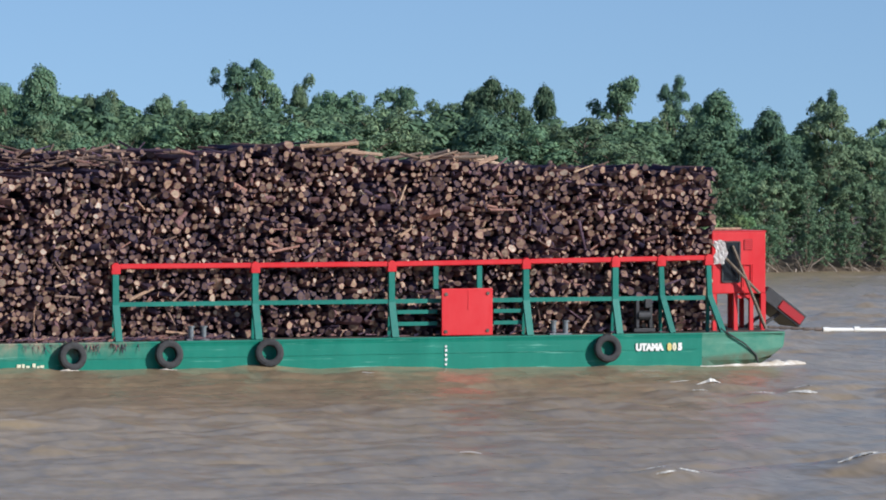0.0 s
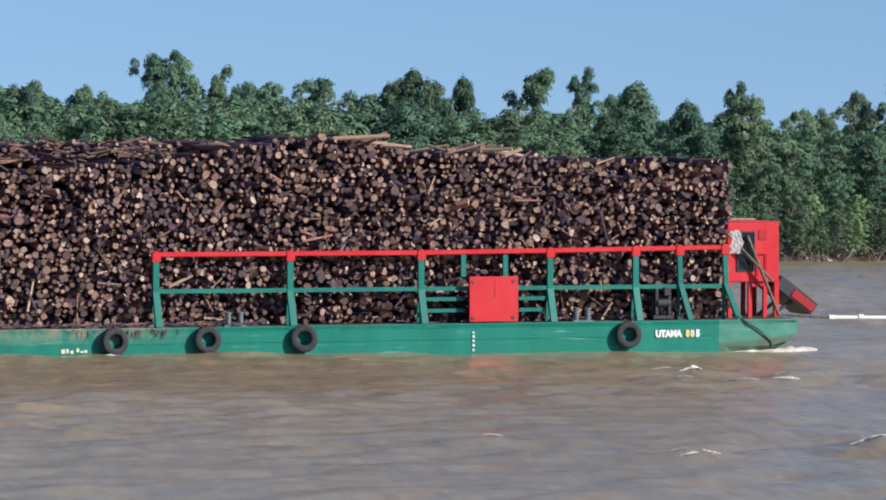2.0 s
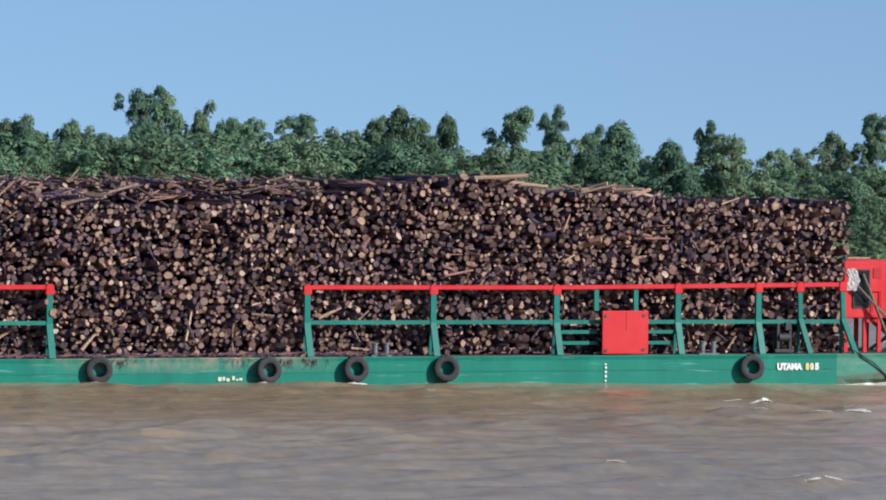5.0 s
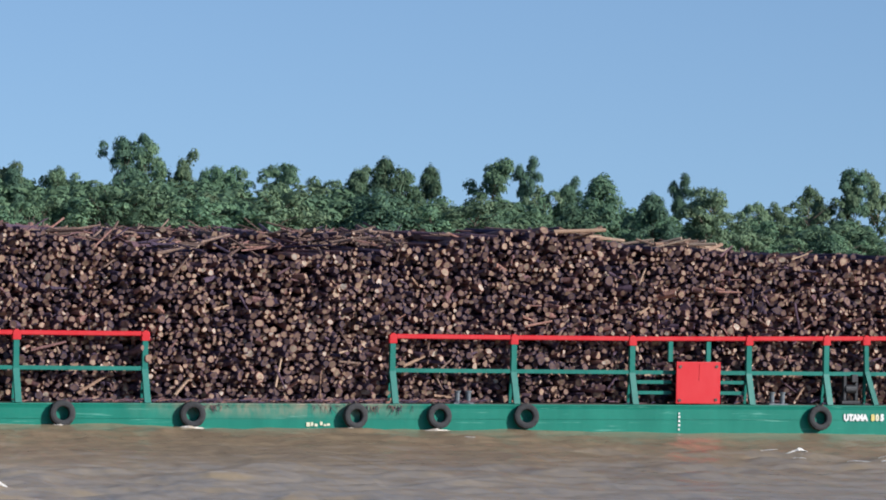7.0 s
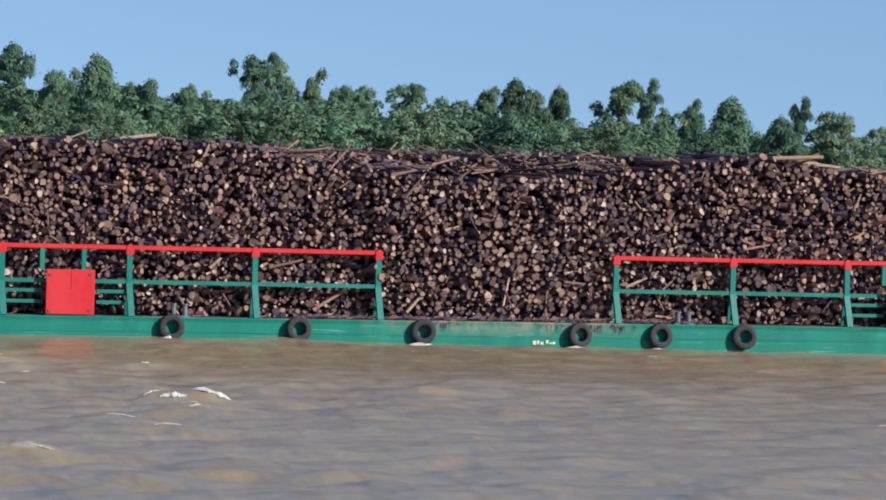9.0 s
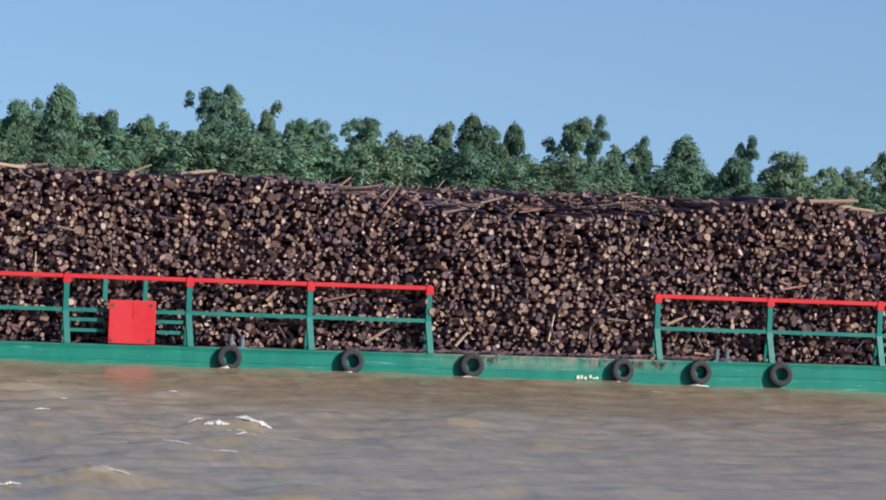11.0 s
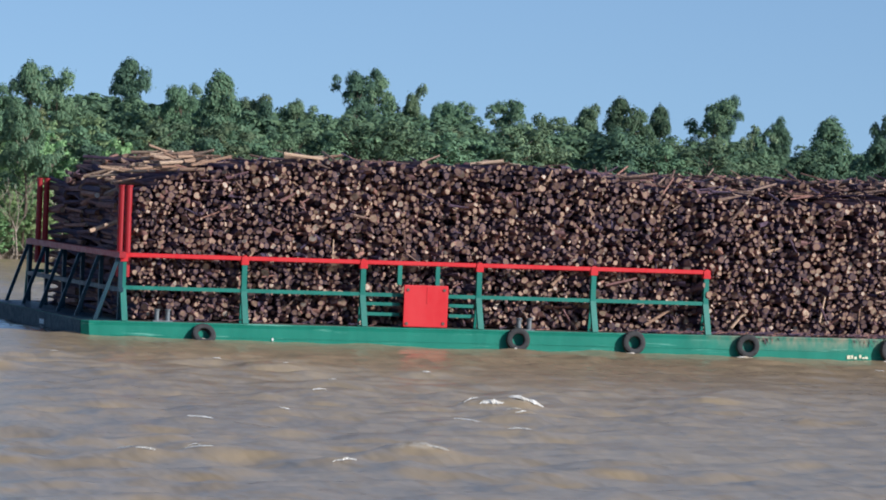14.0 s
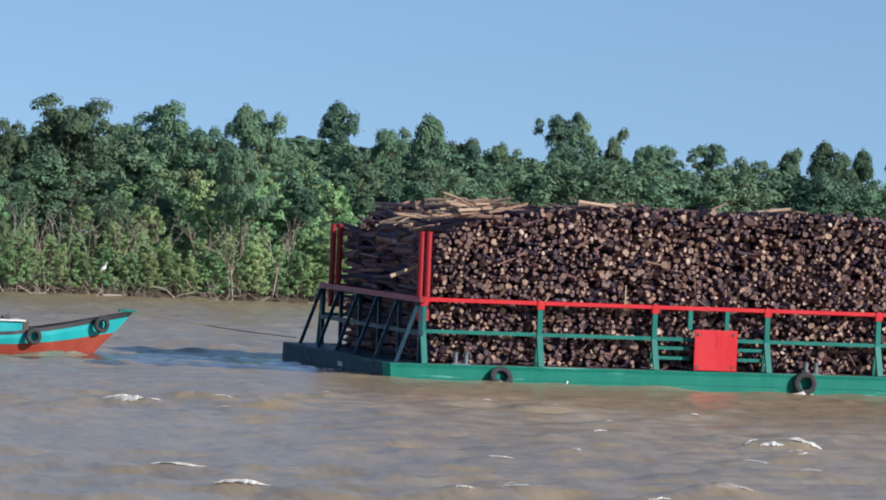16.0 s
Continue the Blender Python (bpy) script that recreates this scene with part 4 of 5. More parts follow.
            d = Vector((math.sin(t) * ln, -math.cos(t) * ln, random.gauss(0.06, 0.13)))
            c = Vector((x, y, pile_top(x, max(y, 1)) + lift * random.random() + 0.05))
            r = random.uniform(0.05, 0.09)
            o = new("peeled_log", random.choice(pale_kinds))
            o.parent = log_stack
            o.matrix_basis = Matrix.LocRotScale(c - d, d.to_track_quat("Y", "Z"), (r, 2 * ln / 3.8, r))
    o = new("peeled_log", pale_kinds[0])
    o.parent = log_stack
    d = Vector((-1.75, -0.5, -0.6))
    o.matrix_basis = Matrix.LocRotScale((-37.9, 2.6, 5.6), d.to_track_quat("Y", "Z"), (0.1, d.length / 3.8, 0.1))
    # slanting sticks caught on the side
    stick = Logs()
    for x, z, dx, dz, r, mat in ((0.75, 2.75, 1.0, 0.45, 0.07, 2), (-9.4, 1.45, 0.75, 0.85, 0.06, 2), (-5.0, 1.9, 0.25, 1.2, 0.05, 2), (-3.0, 1.4, 0.02, 1.0, 0.04, 2), (19.0, 1.4, 0.4, 0.55, 0.05, 2), (2.2, 1.5, 1.0, -0.12, 0.07, 2),
                                  (-13.5, 1.5, 1.5, 0.9, 0.06, 2), (-15.6, 3.3, 1.5, 0.35, 0.06, 0), (6.2, 4.5, 1.3, 0.25, 0.05, 0), (-18.2, 3.2, 0.5, 0.45, 0.09, 2), (11.5, 6.4, 0.3, 0.7, 0.05, 2)):
        y = face_y(x, z) - 0.26
        stick.add((x, y, z), (x + dx, y + 0.05, z + dz), r, r * 0.8, (mat, 1))
    for i in range(170):
        x, z = random.uniform(X0 + 1, X1 - 2), random.uniform(1.8, 8)
        if z > crest(x) - 0.2:
            continue
        t = random.gauss(0, 0.9)
        ln = random.uniform(0.4, 1.2)
        y = face_y(x, z) - 0.12 + random.uniform(-0.1, 0.1)
        stick.add((x, y, z), (x + ln * math.cos(t), y + random.uniform(-0.1, 0.3), z + ln * math.sin(t)), random.uniform(0.03, 0.09), 0.03, (random.choice((0, 0, 0, 0, 0, 0, 3, 3, 2)), 1))
    o = new("stick", stick.mesh("stick"))
    o.parent = log_stack
    tagged(o, "loose sticks jammed among the logs", "", "", "stuff")
    # the heart of the stack
    verts, quads = [], []
    xs = np.arange(X0 + 1.0, X1 - 0.25, 0.5)
    cols = ((2.2, 0), (2.2, 1), (4.5, 1), (8, 1), (12, 1), (16, 1), (18.7, 1), (18.7, 0))
    for x in xs:
        for y, up in cols:
            verts.append((x, y, pile_top(x, y) - 0.62 if up else deck_z(x) + 0.02))
    k = len(cols)
    for i in range(len(xs) - 1):
        for j in range(k - 1):
            quads.append((i * k + j, i * k + j + 1, (i + 1) * k + j + 1, (i + 1) * k + j))
    for i in (0, len(xs) - 1):
        for j in range(k // 2 - 1):
            quads.append((i * k + j, i * k + j + 1, i * k + k - 2 - j, i * k + k - 1 - j))
    o = new("inner_log", numpy_mesh("inner_log", verts, quads, M_BARK))
    o.parent = log_stack


build_logs()


def litter():
    """Bark and twigs along the deck's edge."""
    tw = Logs()
    for i in range(420):
        x = random.uniform(-14, 4) if random.random() < 0.75 else random.uniform(-37, 24)
        y = random.uniform(0.02, 0.7)
        t = random.uniform(-1.2, 1.2)
        ln = random.uniform(0.15, 0.7)
        z = deck_z(x) + random.uniform(0.03, 0.14)
        tw.add((x, y, z), (x + ln * math.cos(t), y + random.uniform(-0.12, 0.12), z + random.uniform(-0.01, 0.12)), random.uniform(0.015, 0.05), 0.012, (0, 0), 5)
    for i in range(70):
        x = random.choice((-8.3, -7.8, -3.1, -1.1, -0.6, 0.1)) + random.gauss(0, 0.35)
        z = deck_z(x) + 0.03
        tw.add((x, 0.05, z), (x + random.gauss(0.05, 0.14), -0.10 - random.random() * 0.05, z - random.uniform(0.1, 0.5)), 0.022, 0.008, (0, 0), 5)
    ob = tagged(new("bark_litter", tw.mesh("bark_litter")), "shreds of bark and twigs along the deck edge", "debris", kind="stuff")
    RIDERS.append((ob, Matrix.Identity(4)))


litter()


# ---- bow: the red house, launching ramp, poles ----
def deck_house():
    ob = thing("deck_house", "red steel deck house on legs at the bow", "deck house")
    y0, y1, x0, x1, z0, z1 = 1.6, 4.2, 24.72, 27.02, 2.68, 5.16
    bm = bmesh.new()
    box(bm, x0, x1, y0, y1, z0, z1, 0.05)
    body = part("body", bm, M_RED, ob, "red box-shaped cabin")
    bm = bmesh.new()
    box(bm, x0 - 0.02, x1 + 0.02, y0 - 0.02, y1 + 0.02, z1 - 0.01, z1 + 0.04, 0.015)
    part("roof", bm, M_RED, ob)
    bm = bmesh.new()
    box(bm, 25.2, 25.86, y0 - 0.03, y0 - 0.005, 3.2, 4.72, 0.012)
    win = part("window", bm, M_GLASS, body, "dark rounded window")
    bm = bmesh.new()
    for a, b in (((25.16, 3.16), (25.9, 3.16)), ((25.16, 4.76), (25.9, 4.76)), ((25.16, 3.16), (25.16, 4.76)), ((25.9, 3.16), (25.9, 4.76))):
        beam(bm, (a[0], y0 - 0.03, a[1]), (b[0], y0 - 0.03, b[1]), 0.06, 0.06, (0, 1, 0))
    part("window_frame", bm, M_BLACK, body)
    bm = bmesh.new()
    box(bm, 26.08, 26.44, y0 - 0.02, y0 - 0.003, 4.42, 4.86, 0.015)
    vent = part("vent", bm, M_MAROON, body, "dark red louvred vent")
    for i in range(5):
        bm = bmesh.new()
        box(bm, 26.12, 26.40, y0 - 0.035, y0 - 0.018, 4.46 + i * 0.08, 4.50 + i * 0.08, 0.006)
        part("louvre", bm, M_RED, vent)
    bm = bmesh.new()
    for a, b in (((26.05, 2.95), (26.05, 3.85)), ((26.05, 3.85), (26.42, 3.85)), ((26.42, 3.85), (26.42, 2.95))):
        rod(bm, (a[0], y0 - 0.08, a[1]), (b[0], y0 - 0.08, b[1]), 0.025, n=6)
    part("handrail", bm, M_RED, body)
    for x in (24.85, 25.75, 26.42, 26.92):
        for y in (y0 + 0.1, y1 - 0.1):
            bm = bmesh.new()
            beam(bm, (x, y, deck_z(x)), (x, y, z0 + 0.02), 0.16, 0.16, (0, 1, 0))
            part("leg", bm, M_RED, ob)
    bm = bmesh.new()
    beam(bm, (25.7, y0 + 0.1, z0 - 0.12), (26.5, y0 + 0.1, z0 - 0.12), 0.12, 0.14)
    beam(bm, (26.92, y0 + 0.1, 1.3), (26.92, y0 + 0.1, z0), 0.2, 0.2, (0, 1, 0))
    part("brace", bm, M_RED, ob)
    RIDERS.append((ob, Matrix.Identity(4)))


def bow_ramp():
    ob = thing("bow_ramp", "black and red launching chute hung from the bow", "chute")
    d = Vector((0.80, 0, -0.60))
    u = Vector((0.60, 0, 0.80))
    base = Vector((27.06, 0, 2.72))
    def block(name, l0, l1, h, mat, y0, y1, label=""):
        bm = bmesh.new()
        vs = []
        for y in (y0, y1):
            for l, k in ((l0, -h), (l1, -h), (l1, h), (l0, h)):
                p = base + d * l + u * k
                vs.append(bm.verts.new((p.x, y, p.z)))
        for f in ((0, 1, 2, 3), (7, 6, 5, 4), (0, 4, 5, 1), (1, 5, 6, 2), (2, 6, 7, 3), (3, 7, 4, 0)):
            bm.faces.new([vs[i] for i in f])
        bmesh.ops.recalc_face_normals(bm, faces=bm.faces)
        bmesh.ops.bevel(bm, geom=list(bm.edges), offset=0.03, segments=2, affect='EDGES')
        return part(name, bm, mat, ob, label)
    block("chute", 0.0, 2.02, 0.28, M_BLACK, 1.75, 3.9)
    block("chute_lip", 0.78, 1.97, 0.2, M_MAROON, 1.70, 1.76, "faded red side plate")
    for y in (2.1, 3.6):
        bm = bmesh.new()
        beam(bm, (26.9, y, 1.27), (27.9, y, 1.95), 0.12, 0.12)
        part("bracket", bm, M_BLACK, ob)
    RIDERS.append((ob, Matrix.Identity(4)))


def loose(name, label, category, a, b, r, mat):
    bm = bmesh.new()
    rod(bm, a, b, r, r * 0.85, 8)
    ob = tagged(part(name, bm, mat, None), label, category)
    RIDERS.append((ob, Matrix.Identity(4)))


deck_house()
bow_ramp()
loose("wooden_pole", "thin wooden pole leaning beside the red house", "pole", (26.75, 0.9, 1.3), (25.55, 1.45, 4.6), 0.07, M_TRUNK)
loose("wooden_pole", "thin wooden pole leaning beside the red house", "pole", (26.6, 1.2, 2.7), (24.5, 1.3, 4.8), 0.06, M_TRUNK)
loose("wooden_plank", "weathered plank lying on the house roof", "plank", (24.8, 1.9, 5.27), (26.1, 2.0, 5.27), 0.06, M_PEELED)


def rag():
    bm = bmesh.new()
    r = random.Random(4)
    rows = []
    for i in range(7):
        rows.append([bm.verts.new((24.48 + 0.55 * j / 5 * (1 - 0.3 * abs(i - 3) / 3) + r.uniform(-0.05, 0.05), 0.62 + 0.03 * math.sin(i * 1.7 + j * 2.1), 4.85 - 0.16 * i + r.uniform(-0.03, 0.03))) for j in range(6)])
    for a, b in zip(rows, rows[1:]):
        for j in range(5):
            bm.faces.new((a[j], a[j + 1], b[j + 1], b[j]))
    bmesh.ops.solidify(bm, geom=list(bm.faces), thickness=0.02)
    ob = tagged(part("white_tarp", bm, M_FLOAT, None), "crumpled white tarp tied at the house corner", "tarp")
    RIDERS.append((ob, Matrix.Identity(4)))


rag()


def windlass():
    """Dark deck machinery behind the rail near the bow."""
    ob = thing("winch", "small dark steel winch on the bow deck", "winch")
    bm = bmesh.new()
    box(bm, 21.0, 21.9, 0.35, 0.7, 1.25, 1.4, 0.02)
    box(bm, 21.1, 21.25, 0.4, 0.65, 1.4, 2.5, 0.03)
    box(bm, 21.65, 21.8, 0.4, 0.65, 1.4, 2.35, 0.03)
    part("frame", bm, M_BLACK, ob)
    bm = bmesh.new()
    rod(bm, (21.2, 0.5, 1.9), (21.7, 0.5, 1.9), 0.2, n=14)
    part("drum", bm, M_BLACK, ob)
    bm = bmesh.new()
    box(bm, 21.45, 21.75, 0.3, 0.5, 2.2, 2.55, 0.03)
    part("gearbox", bm, M_BLACK, ob)
    RIDERS.append((ob, Matrix.Identity(4)))


windlass()


def tow_line():
    ob = thing("tow_line", "tow chain leading from the bow into a white hose", "tow line")
    for k in range(22):
        bm = bmesh.new()
        a = Vector((27.1 + k * 0.262, 9.8, 1.16 - 0.0155 * k))
        rod(bm, a, a + Vector((0.30, 0, -0.018)), 0.04 if k % 2 else 0.065, n=6)
        part("chain_link", bm, M_RUST, ob)
    bm = bmesh.new()
    rod(bm, (32.8, 9.8, 0.83), (46, 9.8, 0.62), 0.085, n=10)
    rod(bm, (32.7, 9.8, 0.83), (33.0, 9.8, 0.82), 0.11, n=10)
    rod(bm, (34.1, 9.8, 0.83), (34.35, 9.8, 0.83), 0.12, n=10)
    part("hose", bm, M_FLOAT, ob, "white protective hose")
    bm = bmesh.new()
    rod(bm, (46, 9.8, 0.62), (130, 9.8, -0.9), 0.04, n=6)
    part("cable", bm, M_ROPE, ob)
    bm = bmesh.new()
    pts = [(24.5, -0.02, 1.36), (24.9, -0.09, 1.1), (25.5, -0.09, 0.75), (26.0, -0.02, 0.3), (26.1, 0.0, -0.1)]
    for a, b in zip(pts, pts[1:]):
        rod(bm, a, b, 0.035, n=6)
    part("mooring_rope", bm, M_BLACK, ob)
    RIDERS.append((ob, Matrix.Identity(4)))


tow_line()


def foam_strip(name, label, line, seed):
    """Churned water: a ragged low ridge along a line of (x, y, half width, height)."""
    verts, k = [], 9
    xs = np.linspace(0, len(line) - 1, 26 * (len(line) - 1))
    cols = [np.interp(xs, range(len(line)), c) for c in zip(*line)]
    for x, y, w, h in zip(*cols):
        for j in range(k):
            v = j / (k - 1) * 2 - 1
            n = noise.noise((x * 2.1, y * 2 + v * 1.5, seed))
            verts.append((x + 0.05 * n, y + v * w * (1 + 0.5 * n), h * (1 - v * v) * (0.75 + 0.7 * n) - 0.05 - 0.15 * v * v))
    quads = [(i * k + j, (i + 1) * k + j, (i + 1) * k + j + 1, i * k + j + 1) for i in range(len(xs) - 1) for j in range(k - 1)]
    return tagged(new(name, numpy_mesh(name, verts, quads, M_CHURN, True)), label, "foam", kind="stuff")


RIDERS.append((foam_strip("bow_foam", "white foam churned up at the bow", [(23.6, -0.1, 0.04, 0.03), (25.0, -0.14, 0.1, 0.08), (26.4, -0.1, 0.2, 0.16), (27.1, 0.3, 0.42, 0.24), (27.7, 0.9, 0.45, 0.17), (28.6, 1.4, 0.3, 0.05)], 1), Matrix.Translation((0, 0, -0.07))))
for i, x in enumerate((-9.0, -1.9, -14.6, -20.2, -34.9, 1.9)):
    RIDERS.append((foam_strip("tyre_foam", "small white splash below a tyre", [(x - 0.5, -0.3, 0.03, 0.02), (x, -0.42, 0.1, 0.13), (x + 0.6, -0.3, 0.03, 0.02)], 10 + i), Matrix.Translation((0, 0, 0.12 - 0.008 * x))))


def stern_wave():
    """The low swell that breaks away from the far corner of the stern."""
    xs, vs_ = np.arange(-52, -39.8, 0.3), np.linspace(-1, 1, 15)
    verts = []
    for x in xs:
        f = (-39.8 - x) / 12.2
        h = 0.42 * (1 - f) ** 0.6 * (0.8 + 0.35 * noise.noise((x * 0.7, 0, 2))) + (0.22 if abs(x + 45.5) < 1.2 else 0) * (1 - abs(x + 45.5) / 1.2)
        mid = 22.3 + 1.2 * f + 0.3 * noise.noise((x * 0.5, 3, 1))
        for v in vs_:
            verts.append((x, mid + v * 1.3, h * max(0.0, 1 - v * v) - 0.15 - 0.008 * x * 0.9 - 0.0105 * mid + 0.03 * noise.noise((x * 2, v * 3, 5))))
    k = len(vs_)
    quads = [(i * k + j, (i + 1) * k + j, (i + 1) * k + j + 1, i * k + j + 1) for i in range(len(xs) - 1) for j in range(k - 1)]
    ob = tagged(new("stern_wave", numpy_mesh("stern_wave", verts, quads, M_WATER, True)), "low brown swell trailing from the stern", "wave", kind="stuff")
    RIDERS.append((ob, Matrix.Identity(4)))


stern_wave()


def stern_wake():
    """Water flattened by the passing hull: a smooth tongue astern, rippled and ragged at its edges. Its dark colour
    holds the barge's shadow.
    """
    xs, vs_ = np.arange(-58, -40.35, 0.35), np.linspace(0, 1, 40)
    verts = []
    for x in xs:
        f = (-40.3 - x) / 17.7
        near, far = 1.0 + 5.0 * f ** 1.3 + 1.6 * noise.noise((x * 0.4, 1, 7)) * f, 21.6 - 2.0 * f + 0.5 * noise.noise((x * 0.5, 3, 1))
        for v in vs_:
            y = near + (far - near) * v
            edge = min(1.0, 6 * v, 6 * (1 - v), (1 - f) * 3, f * 20 + 0.4)
            level = 0.1 - 0.0105 * y - 0.008 * x                   # the sea's level in the heeled hull's space
            verts.append((x, y, level + 0.13 * edge - 0.20 * (1 - edge) + 0.045 * noise.noise((x * 0.5, y * 0.35, 6)) + 0.075 * noise.noise((x * 0.8, y * 1.5, 9))))
    k = len(vs_)
    quads = [(i * k + j, (i + 1) * k + j, (i + 1) * k + j + 1, i * k + j + 1) for i in range(len(xs) - 1) for j in range(k - 1)]
    ob = tagged(new("stern_wake", numpy_mesh("stern_wake", verts, quads, M_SLICK, True)), "smooth water behind the stern, darkened for the barge's shadow", "wake", kind="stuff")
    RIDERS.append((ob, Matrix.Identity(4)))


stern_wake()

# ---- the small wooden boat ----
boat = thing("wooden_boat", "turquoise and red wooden boat in tow", "boat")


def wooden_boat():
    """Its own space: stem at the waterline at x = 0, the stern at -14, y across."""
    st = [(-14, 1.5, 1.05), (-12, 1.75, 0.92), (-9, 1.85, 0.86), (-6, 1.8, 0.92), (-4, 1.6, 1.07), (-2.2, 1.2, 1.34), (-0.8, 0.75, 1.62), (0.6, 0.36, 1.94), (2.0, 0.06, 2.24)]
    def shell(name, f0, f1, mat, grow, label):
        bm = bmesh.new()
        rings = []
        for x, w, h in st:
            ring = []
            for sgn in (-1, 1):
                col = []
                for k in range(6):
                    f = f0 + (f1 - f0) * k / 5
                    z = -0.6 + (h + 0.6) * f
                    xx = x - max(0.0, x + 1.5) * 0.74 * (1 - f) ** 1.1
                    col.append((xx, sgn * (w * (0.45 + 0.55 * min(1, f * 1.25) ** 0.7) + grow), z))
                ring.append([bm.verts.new(c) for c in col])
            rings.append(ring)
        for a, b in zip(rings, rings[1:]):
            for sd in (0, 1):
                for k in range(5):
                    bm.faces.new((a[sd][k], b[sd][k], b[sd][k + 1], a[sd][k + 1]))
        if f0 == 0:
            for a, b in zip(rings, rings[1:]):
                bm.faces.new((a[0][0], a[1][0], b[1][0], b[0][0]))
        for e in (rings[0], rings[-1]):
            for k in range(5):
                bm.faces.new((e[0][k], e[0][k + 1], e[1][k + 1], e[1][k]))
        bmesh.ops.recalc_face_normals(bm, faces=bm.faces)
        return part(name, bm, mat, boat, label)
    shell("lower_hull", 0.0, 0.62, M_ANTIFOUL, 0.0, "red oxide lower hull")
    shell("upper_hull", 0.62, 0.9, M_TEAL, 0.02, "turquoise upper planks")
    shell("bulwark", 0.9, 1.0, M_BLACK, 0.04, "black gunwale band")
    bm = bmesh.new()
    for (xa, wa, ha), (xb, wb, hb_) in zip(st, st[1:]):
        vs = [bm.verts.new(p) for p in ((xa, -wa, ha - 0.12), (xb, -wb, hb_ - 0.12), (xb, wb, hb_ - 0.12), (xa, wa, ha - 0.12))]
        bm.faces.new(vs)
    part("deck", bm, M_RUST, boat)
    bm = bmesh.new()
    beam(bm, (1.3, 0, 2.22), (2.1, 0, 2.24), 0.46, 0.12)
    beam(bm, (1.35, 0, 2.28), (1.6, 0, 2.3), 0.3, 0.06)
    part("stem_head", bm, M_GREEN_RAIL, boat, "dark green stem cap")
    bm = bmesh.new()
    box(bm, -11.5, -3.6, -1.35, 1.35, 0.75, 1.52, 0.05)
    cabin = part("cabin", bm, M_TEAL, boat, "low turquoise cabin")
    bm = bmesh.new()
    box(bm, -11.7, -3.45, -1.5, 1.5, 1.52, 1.61, 0.03)
    part("roof", bm, M_FLOAT, cabin, "white cabin roof")
    for i in range(3):
        bm = bmesh.new()
        box(bm, -11 + i * 1.5, -10.2 + i * 1.5, -1.37, -1.352, 1.0, 1.38, 0.005)
        part("window", bm, M_GLASS, cabin)
    bm = bmesh.new()
    box(bm, -3.55, -3.2, -0.9, -0.4, 0.9, 1.6, 0.08)
    box(bm, -4.5, -4.1, -1.0, -0.4, 1.61, 1.76, 0.05)
    rod(bm, (-4.8, -0.9, 1.66), (-3.8, -0.5, 1.7), 0.05)
    rod(bm, (-4.3, -0.7, 1.7), (-4.15, -0.7, 1.95), 0.03)
    part("engine_box", bm, M_RUST, boat, "rusty box beside the cabin")


wooden_boat()
BOAT_RIDERS = [(boat, Matrix.Identity(4))]
for x, y, z in ((-3.1, -1.66, 0.84), (0.35, -0.72, 1.52)):
    o = copy_thing(first, Matrix.Identity(4))
    tagged(o, "small black tyre hung on the wooden boat", "tyre", "tyres on the boat")
    BOAT_RIDERS.append((o, Matrix.LocRotScale((x, y, z), Euler((0, 0, radians(12))), (0.72, 0.72, 0.72))))
bm = bmesh.new()
pts = [Vector((2.0, 0, 2.2)).lerp(Vector((10.9, 3.2, 1.2)), i / 12) - Vector((0, 0, 0.1 * math.sin(math.pi * i / 12))) for i in range(13)]
for a, b in zip(pts, pts[1:]):
    rod(bm, a, b, 0.02, n=6)
BOAT_RIDERS.append((tagged(part("tow_rope", bm, M_ROPE, None), "taut pale rope from the wooden boat to the barge", "rope"), Matrix.Identity(4)))
BOAT_RIDERS.append((foam_strip("boat_foam", "thin white foam at the boat's stem", [(-3, -1.75, 0.05, 0.05), (-1.5, -1.1, 0.06, 0.06), (-0.6, -0.6, 0.06, 0.06), (0.2, 0.1, 0.03, 0.02)], 31), Matrix.Translation((0, 0, 0.03))))


# ---- drift and bank details ----
def driftwood():
    for i in range(46):
        p = bank_at(random.uniform(-35, 135), random.uniform(-1.0, 1.6), 0.15)
        bm = bmesh.new()
        a = Vector(p)
        t = random.uniform(0, 3.14)
        for k in range(random.choice((2, 3, 4))):
            b = a + Vector((math.cos(t) * random.uniform(0.6, 1.6), random.uniform(-0.5, 0.5), random.uniform(-0.1, 0.75)))
            b.z = max(b.z, 0.1)
            rod(bm, a, b, 0.11 - 0.02 * k, 0.09 - 0.02 * k, 6)
            a, t = b, t + random.gauss(0, 0.5)
        tagged(part("driftwood", bm, M_DEAD, None), "bleached grey branch washed up on the muddy bank", "driftwood", "driftwood on the bank")


driftwood()


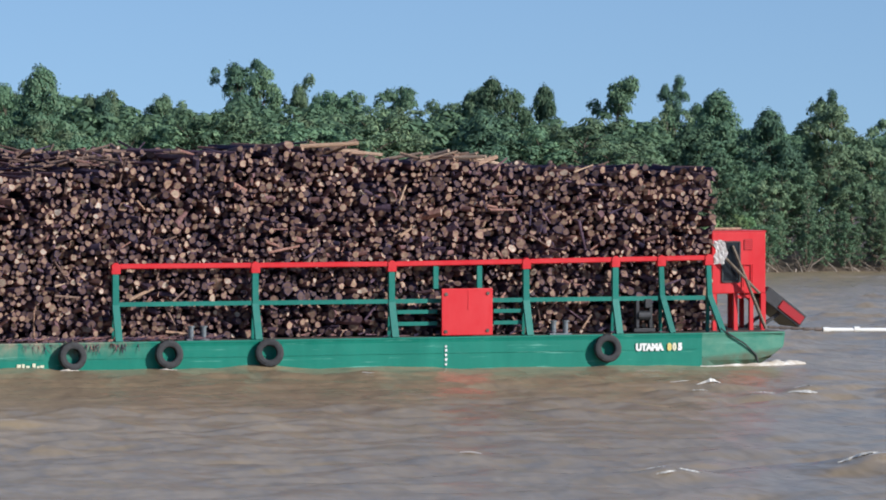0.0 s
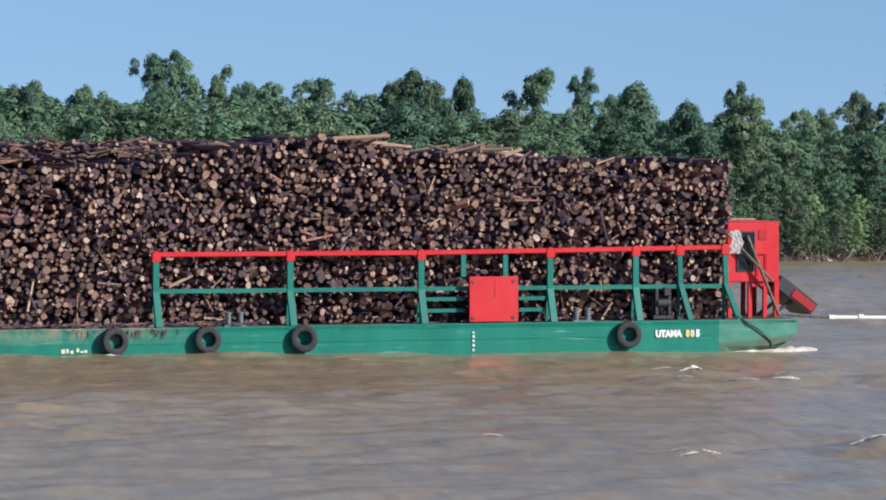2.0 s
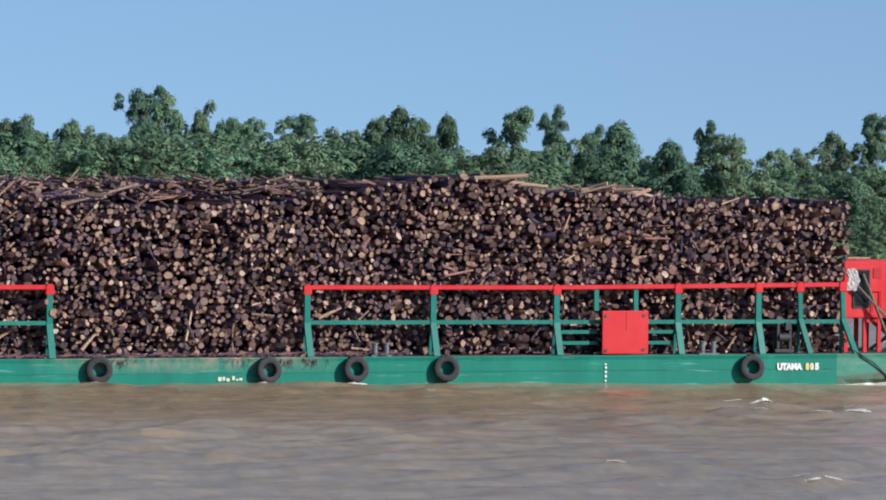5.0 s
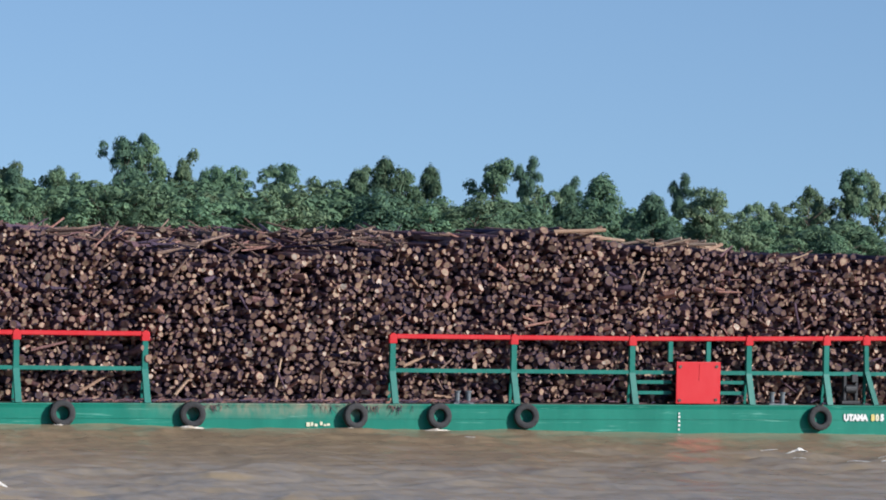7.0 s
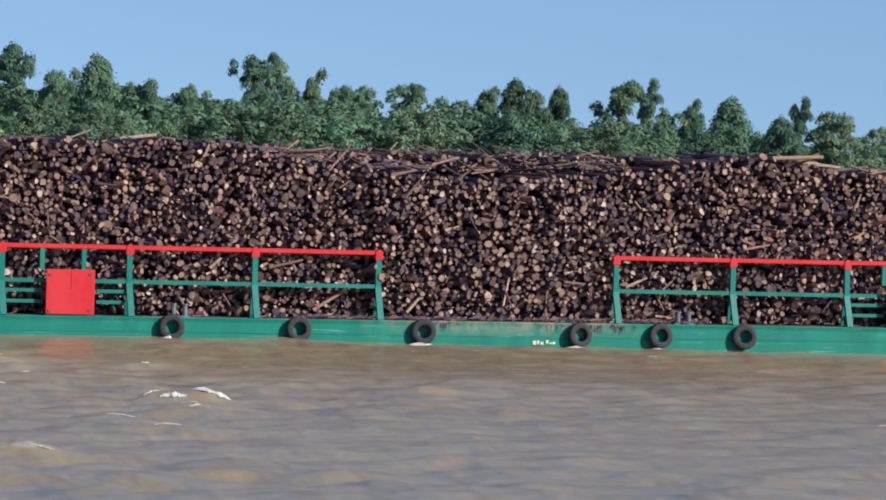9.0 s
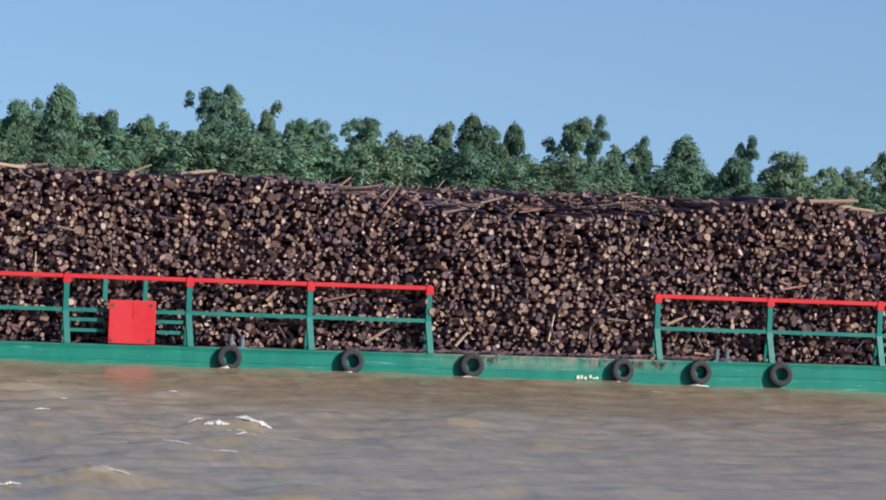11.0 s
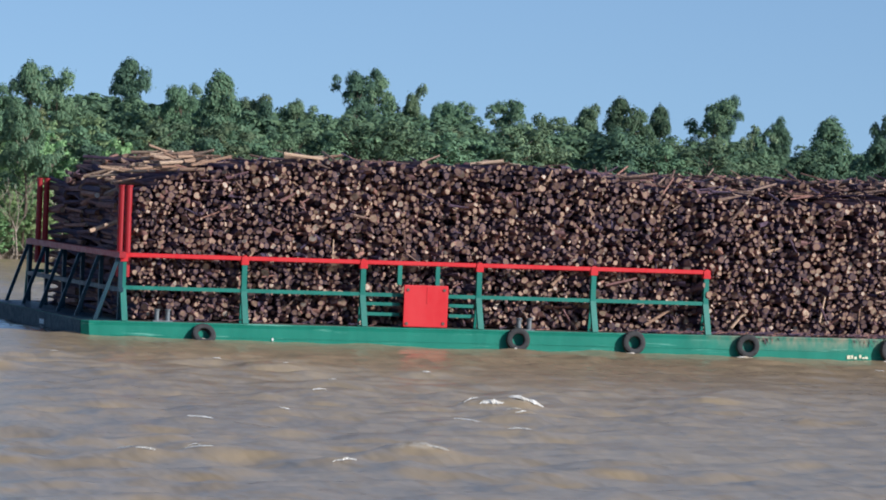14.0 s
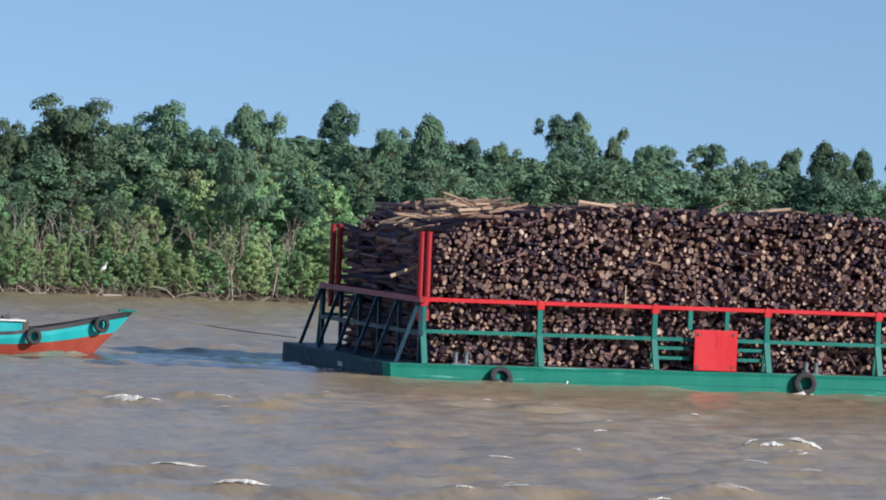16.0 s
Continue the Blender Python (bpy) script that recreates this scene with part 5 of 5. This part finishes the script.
def roots():
    """Tangled grey prop roots and dead branches at the foot of the mangroves."""
    tw = Logs()
    for i in range(430):
        s_ = random.uniform(-42, 30) if random.random() < 0.65 else random.uniform(92, 140)
        a = bank_at(s_, random.uniform(-1.2, 0.3), -0.1)
        b = bank_at(s_ + random.gauss(0, 1.0), random.uniform(-0.6, 1.4), random.uniform(0.3, 2.0))
        m = a.lerp(b, 0.5) + Vector((random.gauss(0, 0.3), 0, random.uniform(0, 0.4)))
        r = random.choice((0.03, 0.04, 0.05, 0.08))
        k = random.choice((0, 1, 1, 1, 1))
        tw.add(a, m, r, r * 0.8, (k, k), 5)
        tw.add(m, b, r * 0.8, r * 0.5, (k, k), 5)
    me = tw.mesh("mangrove_root")
    me.materials[0], me.materials[1] = M_DEAD, M_TRUNK
    tagged(new("mangrove_root", me), "tangled grey roots and dead twigs at the waterline", "roots", kind="stuff")


roots()


def egret():
    bm = bmesh.new()
    bmesh.ops.create_icosphere(bm, subdivisions=2, radius=1.0, matrix=Matrix.LocRotScale((0, 0, 0.45), Euler((0, radians(-35), 0)), (0.3, 0.15, 0.17)))
    rod(bm, (0.18, 0, 0.6), (0.24, 0, 0.95), 0.05, 0.035, 8)
    bmesh.ops.create_icosphere(bm, subdivisions=2, radius=0.07, matrix=Matrix.Translation((0.26, 0, 0.98)))
    ob = thing("egret", "small white bird perched in the mangroves", "bird")
    part("body", bm, M_WHITE, ob)
    bm = bmesh.new()
    rod(bm, (0.3, 0, 0.98), (0.46, 0, 0.94), 0.018, 0.005, 6)
    part("beak", bm, M_YELLOW, ob)
    for y in (-0.05, 0.05):
        bm = bmesh.new()
        rod(bm, (0, y, 0.36), (0, y, -0.4), 0.014, n=6)
        part("leg", bm, M_BLACK, ob)
    ob.matrix_basis = pose(57.1, 373.8, 2.1)
    bm = bmesh.new()
    rod(bm, (57.0, 378.6, 0.2), (57.1, 373.8, 1.72), 0.08, 0.05, 7)
    tagged(part("dead_branch", bm, M_TRUNK, None), "bare grey branch leaning from the bank", "branch")


egret()


def motions():
    heel = pose(0, 0, 0, 0.6, -0.46, 0)
    for ob, at in RIDERS:
        walk(ob, [(t, Matrix.Translation((x, y, 0)) @ heel @ at) for t, x, y in ((0, 52.14, 184.01), (4, 58.11, 184.06), (8, 64.2, 184.15), (12, 70.14, 184.3), (16, 75.71, 184.49))])
    for ob in DRIFTERS:
        walk(ob, [(0, pose(0, 0, 0.1)), (8, pose(2.4, -4.4, 0.1)), (16, pose(4.8, -8.8, 0.1))])
    for ob, at in BOAT_RIDERS:
        ob.scale = at.to_scale()
        walk(ob, [(t, Matrix.Translation((x - 0.68, 199.9, 0.12)) @ pose(0, 0, 0, 0, -0.4 * math.sin(t), 0) @ at) for t, x in ((0, 1.6), (4, 7.5), (8, 13.4), (12, 19.4), (16, 25.3))])


motions()
